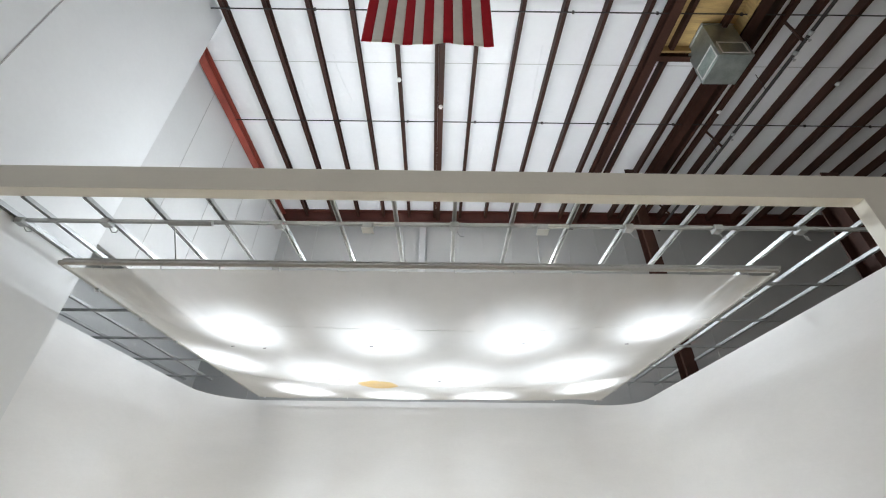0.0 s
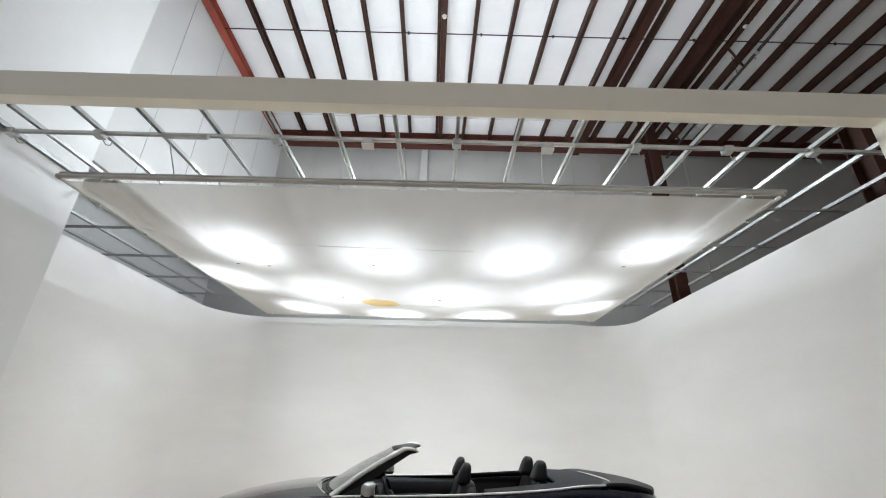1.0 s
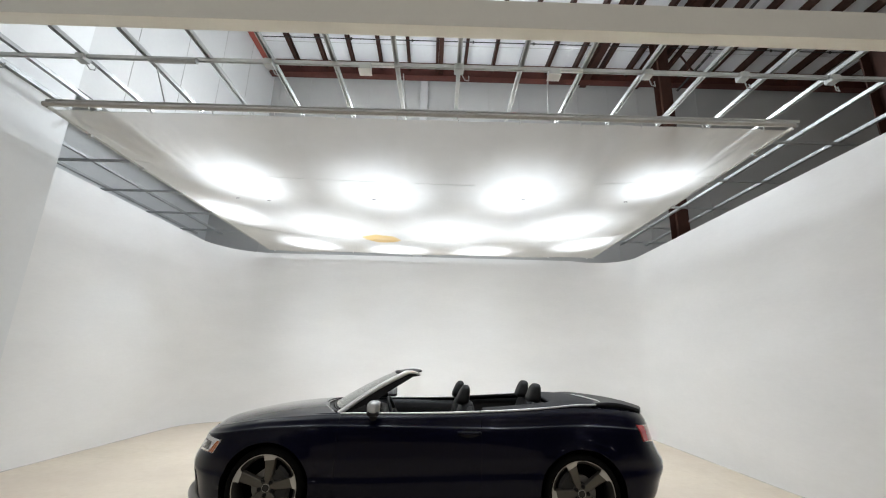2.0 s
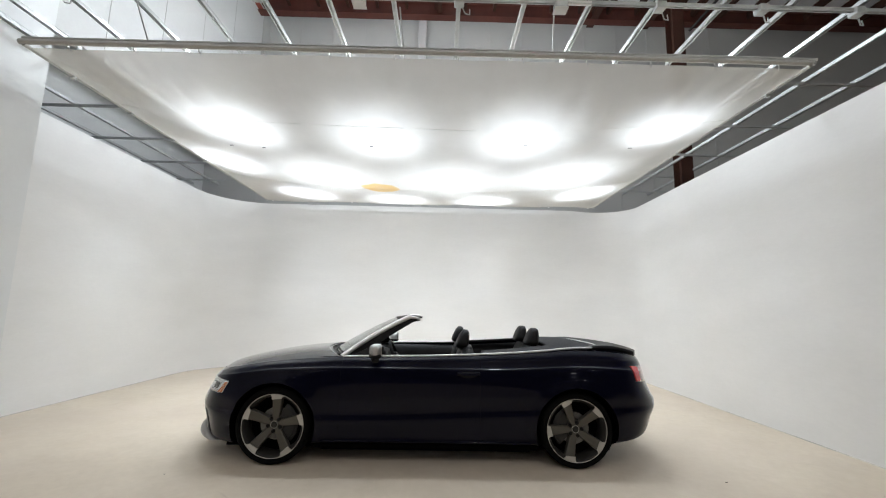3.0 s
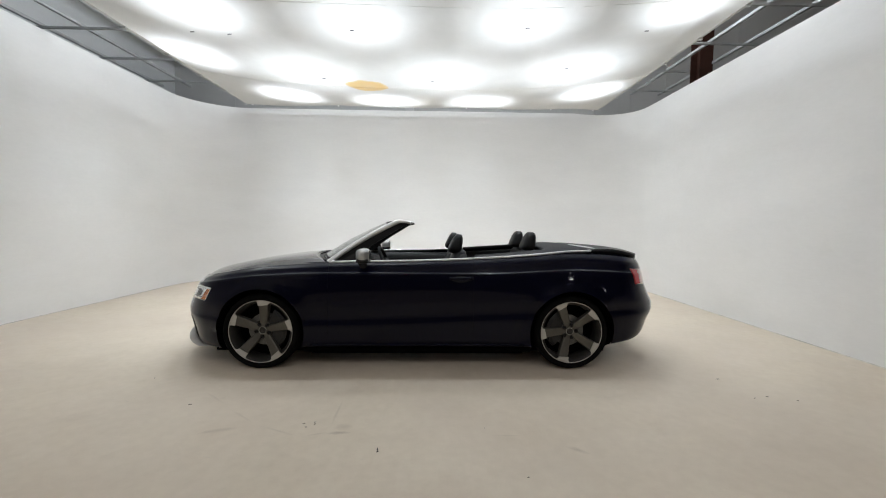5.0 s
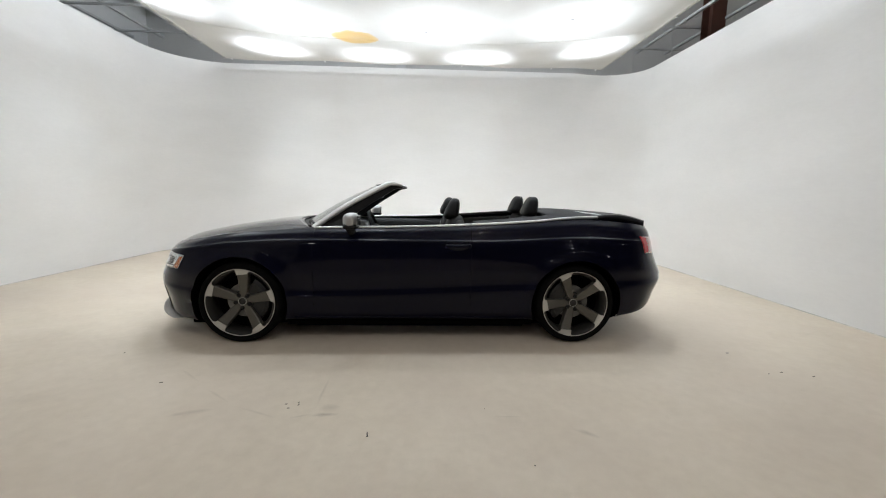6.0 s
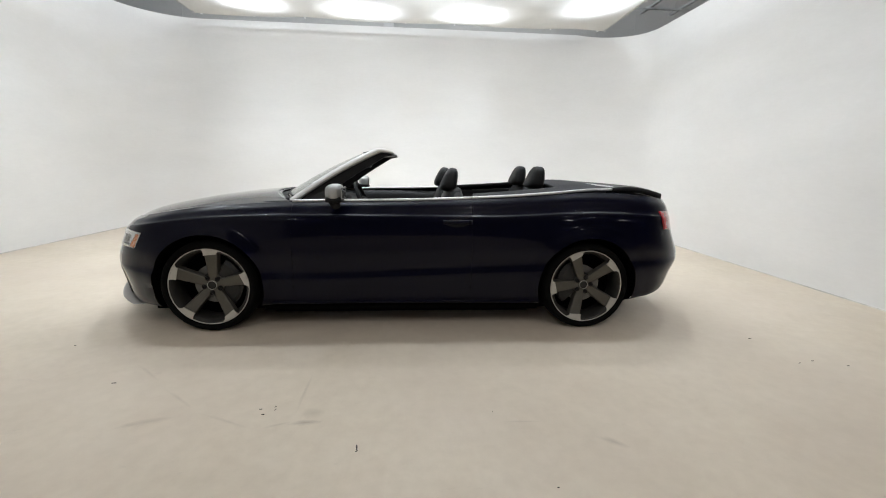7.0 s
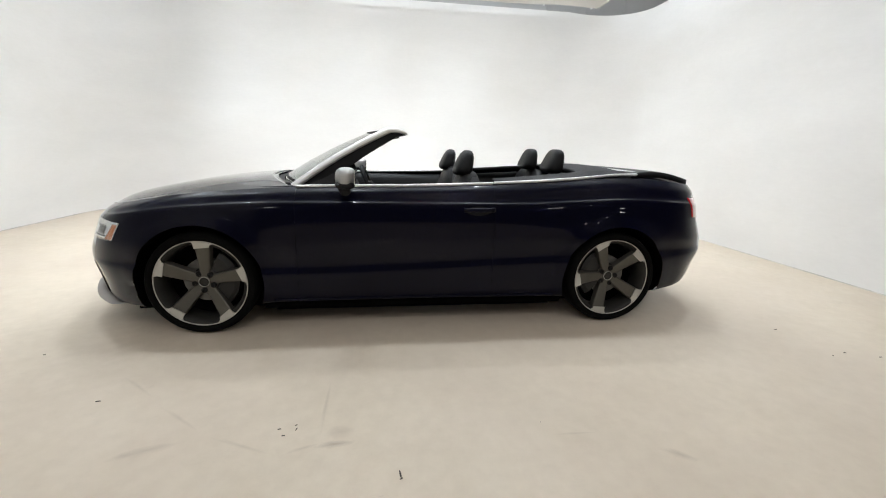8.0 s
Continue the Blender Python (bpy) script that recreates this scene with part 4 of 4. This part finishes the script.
    # black disc added across the barrel to stand for the dark between spokes
    back = [(0.234 * math.cos(q), 0.03, 0.234 * math.sin(q)) for q in np.linspace(0, 2 * math.pi, 40, endpoint=False)]
    part("gap_backing", (back + [(0.0, 0.032, 0.0)], [(i, (i + 1) % 40, 40) for i in range(40)]), M["arch"], w)
    cal = [[(r * math.cos(q), y, r * math.sin(q)) for r, y in ((0.082, -0.046), (0.17, -0.052), (0.198, -0.04), (0.20, 0.03), (0.082, 0.03))] for q in np.linspace(radians(-58 if x < 0 else 115), radians(62 if x < 0 else 225), 24)]
    part("caliper", sheet(cal, closed_v=True), M["caliper"], w)
    w.matrix_basis = pose(x, s * 0.793, HUB_Z, 0, 0, 0 if s < 0 else 180) @ Matrix.Diagonal((1.03, 1, 1.03, 1))
    return w


for x, turn in ((AXLE_F, 84.0), (AXLE_R, 110.0)):
    for s in (-1, 1):
        wheel(x, s, turn)

# ---- lamps
def side_patch(corners, n, m, out, s=-1):
    """A four-cornered patch in (x, z), laid on the body side."""
    (a, b, c, d) = [np.array(p) for p in corners]
    rows = []
    for v in np.linspace(0, 1, n):
        row = []
        for u in np.linspace(0, 1, m):
            x, z = (a * (1 - u) + b * u) * (1 - v) + (d * (1 - u) + c * u) * v
            row.append((x, s * (side_y(x, z) + out), z))
        rows.append(row)
    return np.array(rows)


for s in (-1, 1):
    head = part("headlight", thick(side_patch([(-2.063, 0.625), (-1.858, 0.622), (-1.798, 0.727), (-2.003, 0.745)], 10, 14, 0.002, s), (0, s * 0.002, 0)), M["chrome"], car, "clear headlight with an amber marker", smooth=True)
    part("amber_marker", thick(side_patch([(-1.918, 0.624), (-1.861, 0.623), (-1.813, 0.715), (-1.843, 0.717)], 8, 6, 0.005, s), (0, s * 0.002, 0)), M["amber"], head, smooth=True)
    for z0, z1 in ((0.630, 0.636), (0.690, 0.696)):
        part("lamp_strip", thick(side_patch([(-2.028, z0 + 0.01), (-1.908, z0 + 0.01), (-1.908, z1 + 0.01), (-2.028, z1 + 0.01)], 3, 10, 0.005, s), (0, s * 0.002, 0)), M["black_trim"], head)
    part("projector", thick(side_patch([(-1.998, 0.650), (-1.928, 0.650), (-1.898, 0.698), (-1.968, 0.698)], 6, 8, 0.004, s), (0, s * 0.002, 0)), M["disc"], head, smooth=True)
    part("cover", thick(side_patch([(-2.068, 0.621), (-1.853, 0.618), (-1.788, 0.731), (-2.008, 0.750)], 10, 14, 0.010, s), (0, s * 0.002, 0)), M["lamp_glass"], head, smooth=True)
    tail = part("tail_light", thick(side_patch([(1.945, 0.790), (2.215, 0.765), (2.205, 0.905), (1.905, 0.925)], 10, 14, 0.004, s), (0, s * 0.003, 0)), M["red_lens"], car, "red tail light", smooth=True)
    # bumper intake, silver lip under the nose, sill
    part("side_intake", thick(side_patch([(-2.19, 0.275), (-1.99, 0.255), (-2.06, 0.44), (-2.225, 0.46)], 8, 8, 0.002, s), (0, s * 0.003, 0)), M["black_trim"], car, smooth=True)
    part("front_blade", thick([[(-2.288 + 0.075 * (1 - math.sin(math.pi * (0.25 + 0.55 * k))) + 0.60 * (1 - math.cos(a) ** 0.85), s * 0.86 * math.sin(a) ** 0.85, 0.172 + 0.015 * math.sin(a) + (0.095 * k + 0.004) * (1 - min(1, max(0, a - 0.50) / 0.66) ** 1.3)) for a in np.linspace(0.0, 1.16, 34)] for k in np.linspace(0, 1, 6)], (0.06, -s * 0.02, 0.0)), M["splitter"], car, "grey lower front blade", smooth=True)
    part("sill_blade", tube([(x, s * 0.835, 0.178) for x in np.linspace(-1.02, 1.02, 24)], 0.024, 8, 1.2), M["arch"], car, smooth=True)
    part("sill_ridge", tube([(x, s * (side_y(x, 0.225) + 0.001), 0.225) for x in np.linspace(-0.95, 0.95, 40)], 0.011, 10), M["paint"], car, smooth=True)

# ---- bright trim along the belt, round the folded roof
belt = SIDE[-1]


def belt_at(x):
    return float(np.interp(x, belt[:, 0], belt[:, 1])), float(np.interp(x, belt[:, 0], belt[:, 2]))


for s in (-1, 1):
    a = [(x, s * (belt_at(x)[0] - 0.002), belt_at(x)[1] + 0.004) for x in np.linspace(-0.80, 0.49, 30)]
    part("belt_trim", tube(a, 0.010, 8), M["satin"], car, "satin aluminium trim strip", smooth=True)
    b = [(x, s * (belt_at(x)[0] - 0.002 - 0.10 * max(0, (x - 0.95) / 0.55) ** 2), belt_at(x)[1] + 0.006 + 0.012 * max(0, (x - 0.8) / 0.7)) for x in np.linspace(0.495, 1.50, 30)]
    x_end, y_end, z_end = b[-1]
    b += [(x_end + 0.30 * math.sin(t), y_end * math.cos(t) ** 0.8, z_end + 0.004 * math.sin(t)) for t in np.linspace(0.06, math.pi / 2 - 0.001, 24)]
    part("deck_trim", tube(b, 0.010, 8), M["satin"], car, "satin aluminium trim round the roof cover", smooth=True)


def tonneau():
    rows = []
    for y in np.linspace(-0.765, 0.765, 61):
        k = abs(y) / 0.765
        x0 = 1.20 - 0.68 * min(1, max(0, (k - 0.72) / 0.14)) ** 1.5
        x1 = 1.50 + 0.29 * math.sqrt(max(0, 1 - k**2))
        row = []
        for t in np.linspace(0, 1, 26):
            x = x0 + (x1 - x0) * t
            zb = belt_at(min(x, 1.5))[1] + 0.012 - 0.06 * max(0, x - 1.5)
            row.append((x, y * (1 - 0.10 * max(0, (x - 1.0) / 0.55) ** 2 * 0.9), zb + 0.042 * (1 - k**2) * math.sin(math.pi * min(1, 0.25 + t * 0.75)) ** 0.6 + 0.012 * (1 - k**4)))
        rows.append(row)
    return np.array(rows)


part("roof_cover", thick(tonneau(), (0, 0, -0.02)), M["tonneau"], car, "dark grey folded roof cover", smooth=True)
part("spoiler", thick([[(1.77 + 0.48 * t - 0.21 * (abs(y) / 0.66) ** 2.2, y, 1.068 + 0.022 * math.sin(math.pi * t) - 0.036 * t**2.5 + 0.006 * (abs(y) / 0.66) ** 2) for y in np.linspace(-0.66, 0.66, 41)] for t in np.linspace(0, 1, 10)], (0, 0, -0.042)), M["black_trim"], car, "black trunk lip spoiler", smooth=True)

# ---- windscreen
def screen(u, y):
    """A point of the windscreen: u from the foot (0) to the top (1)."""
    half = 0.70 - 0.125 * u
    x0, x1 = -1.03 + 0.20 * (y / half) ** 2, -0.375 + 0.115 * (y / half) ** 2
    return np.array([x0 + (x1 - x0) * u, y, 0.961 + 0.354 * u + 0.020 * math.sin(math.pi * u) - 0.004 * (y / half) ** 2])


wind = part("windscreen", thick([[screen(u, t * (0.70 - 0.125 * u)) for t in np.linspace(-1, 1, 31)] for u in np.linspace(0, 1, 14)], (0.004, 0, -0.003)), M["glass"], car, "clear raked windscreen", smooth=True)
wind.visible_shadow = False
for s in (-1, 1):
    line = [screen(u, s * (0.705 - 0.125 * u)) for u in np.linspace(-0.02, 1.0, 18)]
    line += [(-0.215, s * 0.578, 1.332), (-0.155, s * 0.576, 1.331), (-0.105, s * 0.574, 1.318)]
    p = np.array(line)
    rows = [p + np.array((-0.010, 0, 0.012)), p + np.array((0.008, s * 0.014, 0.004)), p + np.array((0.026, s * 0.013, -0.017)), p + np.array((0.022, -s * 0.01, -0.022)), p + np.array((0.0, -s * 0.018, -0.006))]
    part("a_pillar", sheet(rows, closed_u=True, flip=s > 0), M["satin"], car, "satin aluminium windscreen pillar", smooth=True)
    q = [screen(u, s * (0.700 - 0.125 * u)) + np.array((0.008, -s * 0.002, -0.007)) for u in np.linspace(0.02, 1.0, 16)] + [np.array((-0.190, s * 0.570, 1.314)), np.array((-0.098, s * 0.570, 1.304))]
    q = np.array(q)
    deep = np.append(np.linspace(0.118, 0.072, len(q) - 2), (0.046, 0.012))[:, None] * np.array([[0.65, 0, -0.75]])
    part("pillar_trim", join(sheet([q, q + deep], flip=s > 0), sheet([q + np.array((0, -s * 0.05, 0)), q + deep + np.array((0, -s * 0.05, 0))], flip=s < 0), sheet([q + deep, q + deep + np.array((0, -s * 0.05, 0))])), M["black_trim"], car, "black inner pillar trim")
    part("mirror_sail", ([(-0.74, s * 0.775, 0.955), (-0.50, s * 0.775, 0.962), (-0.53, s * 0.742, 1.055), (-0.74, s * 0.755, 0.955), (-0.50, s * 0.755, 0.962), (-0.53, s * 0.722, 1.055)], [(0, 1, 2), (5, 4, 3), (0, 3, 4, 1), (1, 4, 5, 2), (2, 5, 3, 0)]), M["black_trim"], car)
    mir = part("wing_mirror", blob((-0.475, s * 0.955, 1.030), (0.058, 0.105, 0.058), 0.6, 0.66, n=18, m=30, shape=lambda a: a * np.stack([1 - 0.25 * (a[..., 1] * s > 0.06), np.ones(a.shape[:-1]), 1 - 0.15 * np.clip(a[..., 0] / 0.058, -1, 0) ** 2], -1)), M["mirror_shell"], car, "satin silver wing mirror", smooth=True)
    part("mirror_base", blob((-0.476, s * 0.953, 0.986), (0.059, 0.104, 0.026), 0.7, 0.66, n=12, m=24), M["black_trim"], mir, "black lower mirror shell", smooth=True)
    part("mirror_glass", box((-0.419, s * 0.955 - 0.085, 0.990), (-0.414, s * 0.955 + 0.085, 1.070)), M["chrome"], mir, round_=0.002)
    part("mirror_foot", tube([(-0.50, s * 0.905, 0.985), (-0.49, s * 0.90, 0.955), (-0.485, s * 0.865, 0.930)], 0.030, 10, 1.2), M["black_trim"], mir, smooth=True)
top = [[(-0.375 + 0.115 * (y / 0.575) ** 2 + dx * (1 - 0.30 * (y / 0.575) ** 2), y, 1.324 + dz - 0.004 * (y / 0.575) ** 2) for y in np.linspace(-0.552, 0.552, 25)] for dx, dz in ((0.0, -0.004), (0.10, 0.012), (0.20, 0.004), (0.255, -0.012), (0.20, -0.026), (0.06, -0.030))]
part("windscreen_header", sheet(top, closed_u=True), M["black_trim"], car, smooth=True)
part("rear_view_mirror", blob((-0.33, 0, 1.225), (0.02, 0.12, 0.035), 0.6, 0.6, n=12, m=20), M["black_trim"], car, smooth=True)

# ---- cabin
part("cabin_floor", box((-0.95, -0.72, 0.28), (1.25, 0.72, 0.34)), M["leather"], car)
part("dashboard", blob((-0.72, 0, 0.80), (0.26, 0.70, 0.145), 0.5, 0.35, n=16, m=32), M["leather"], car, smooth=True)
part("instrument_hood", blob((-0.55, -0.37, 0.945), (0.10, 0.17, 0.045), 0.6, 0.6, n=12, m=20), M["leather"], car, smooth=True)
part("centre_console", blob((-0.05, 0, 0.50), (0.62, 0.11, 0.19), 0.4, 0.4, n=12, m=20), M["leather"], car, smooth=True)
wheel_ring = lathe([(0.185 + 0.016 * math.cos(a), 0.016 * math.sin(a)) for a in np.linspace(0, 2 * math.pi, 12, endpoint=False)], 40, "x", closed=True)
steer = part("steering_wheel", wheel_ring, M["leather"], car, "black leather steering wheel", smooth=True)
steer.matrix_basis = pose(-0.33, -0.37, 0.895, 0, -24, 0)
part("airbag_pad", blob((0.0, 0, 0), (0.03, 0.075, 0.07), 0.6, 0.6, n=12, m=18), M["leather"], steer, smooth=True)
for a in (90, 210, 330):
    part("wheel_spoke", tube([(0, 0.06 * math.cos(radians(a + 0)), 0.06 * math.sin(radians(a))), (0, 0.18 * math.cos(radians(a)), 0.18 * math.sin(radians(a)))] if a != 90 else [(0, 0.06, 0), (0, 0.18, 0)], 0.014, 8, 1.0), M["satin"], steer, smooth=True)
part("steering_column", tube([(-0.60, -0.37, 0.80), (-0.36, -0.37, 0.885)], 0.04, 12), M["leather"], car, smooth=True)


def wedge(a):
    """Headrest shape: narrower at the top and flatter at the back."""
    k = a[..., 2] / np.abs(a[..., 2]).max()
    return np.stack([a[..., 0] * (1 - 0.30 * k) + 0.016 * k, a[..., 1] * (1 - 0.20 * k), a[..., 2]], -1)


for y in (-0.37, 0.37):
    seat = part("front_seat", blob((0.05, y, 0.44), (0.28, 0.26, 0.10), 0.5, 0.5, n=14, m=24), M["leather"], car, "black leather sports seat", smooth=True)
    part("backrest", blob((0.33, y, 0.74), (0.085, 0.255, 0.33), 0.55, 0.6, 14, n=24, m=28, shape=lambda a: a * np.stack([np.ones(a.shape[:-1]), 1 - 0.18 * np.clip(a[..., 2] / 0.33, 0, 1) ** 2, np.ones(a.shape[:-1])], -1)), M["leather"], seat, smooth=True)
    part("side_panel", blob((0.375, y, 0.80), (0.070, 0.262, 0.24), 0.6, 0.75, 12, n=18, m=24), M["seat_side"], seat, smooth=True)
    part("headrest", blob((0.364, y * 1.07, 1.112), (0.060, 0.128, 0.098), 0.62, 0.66, 6, n=22, m=28, shape=wedge), M["leather"], seat, smooth=True)
    part("headrest", blob((1.115, y * 0.79, 1.140), (0.062, 0.122, 0.096), 0.55, 0.62, 4, n=22, m=28, shape=wedge), M["leather"], car, "black leather rear headrest", smooth=True)
    part("rear_seat", blob((0.86, y * 0.97, 0.52), (0.26, 0.29, 0.10), 0.5, 0.5, n=14, m=24), M["leather"], car, smooth=True)
    part("rear_backrest", blob((1.13, y * 0.97, 0.80), (0.09, 0.31, 0.26), 0.55, 0.5, 16, n=18, m=24), M["leather"], car, smooth=True)
    s = -1 if y < 0 else 1
    part("rear_side_panel", thick([[(x, s * (belt_at(x)[0] - o), z + 0.06 * max(0, x - 0.5)) for x in np.linspace(0.49, 1.3, 12)] for o, z in ((0.10, 0.40), (0.10, 0.75), (0.09, 0.88), (0.03, 0.955))], (0, -s * 0.02, 0)), M["leather"], car, smooth=True)
part("bulkhead", thick([[(1.20 + 0.02 * k, y, 0.35 + 0.66 * k) for y in np.linspace(-0.72, 0.72, 9)] for k in (0, 0.5, 1)], (0.02, 0, 0)), M["leather"], car)

# ---------------------------------------------------------------- bits on the floor
random.seed(4)
for x, y, l, a in ((-0.153, -2.23, 0.05, 100), (-0.150, -2.255, 0.018, 30), (-0.667, -1.93, 0.02, 10), (-0.594, -1.937, 0.022, 70), (-0.64, -1.975, 0.02, 0), (-0.60, -1.91, 0.018, 50), (-1.55, -1.657, 0.03, 10), (-2.125, -1.169, 0.018, 0), (2.577, -1.113, 0.03, 0), (2.597, -1.50, 0.025, 20), (2.715, -1.473, 0.025, -10), (2.89, -1.543, 0.025, 0), (0.656, -2.489, 0.014, 0), (0.49, -1.98, 0.012, 60)):
    l *= 0.36
    bit = [(l * math.cos(q) * (1 + 0.3 * random.random()), l * 0.16 * math.sin(q) * (1 + 0.5 * random.random())) for q in np.linspace(0, 2 * math.pi, 9, endpoint=False)]
    c, sn = math.cos(radians(a)), math.sin(radians(a))
    low = [(x + c * p - sn * q, y + sn * p + c * q, FLOOR + 0.0005) for p, q in bit]
    high = [(x + 0.7 * (c * p - sn * q), y + 0.7 * (sn * p + c * q), FLOOR + 0.004) for p, q in bit]
    n = len(bit)
    solid("debris", (low + high, [(i, (i + 1) % n, (i + 1) % n + n, i + n) for i in range(n)] + [tuple(range(n, 2 * n))]), M["dirt"], label="small dark bit of dirt on the floor", category="debris", group="bits on the floor")
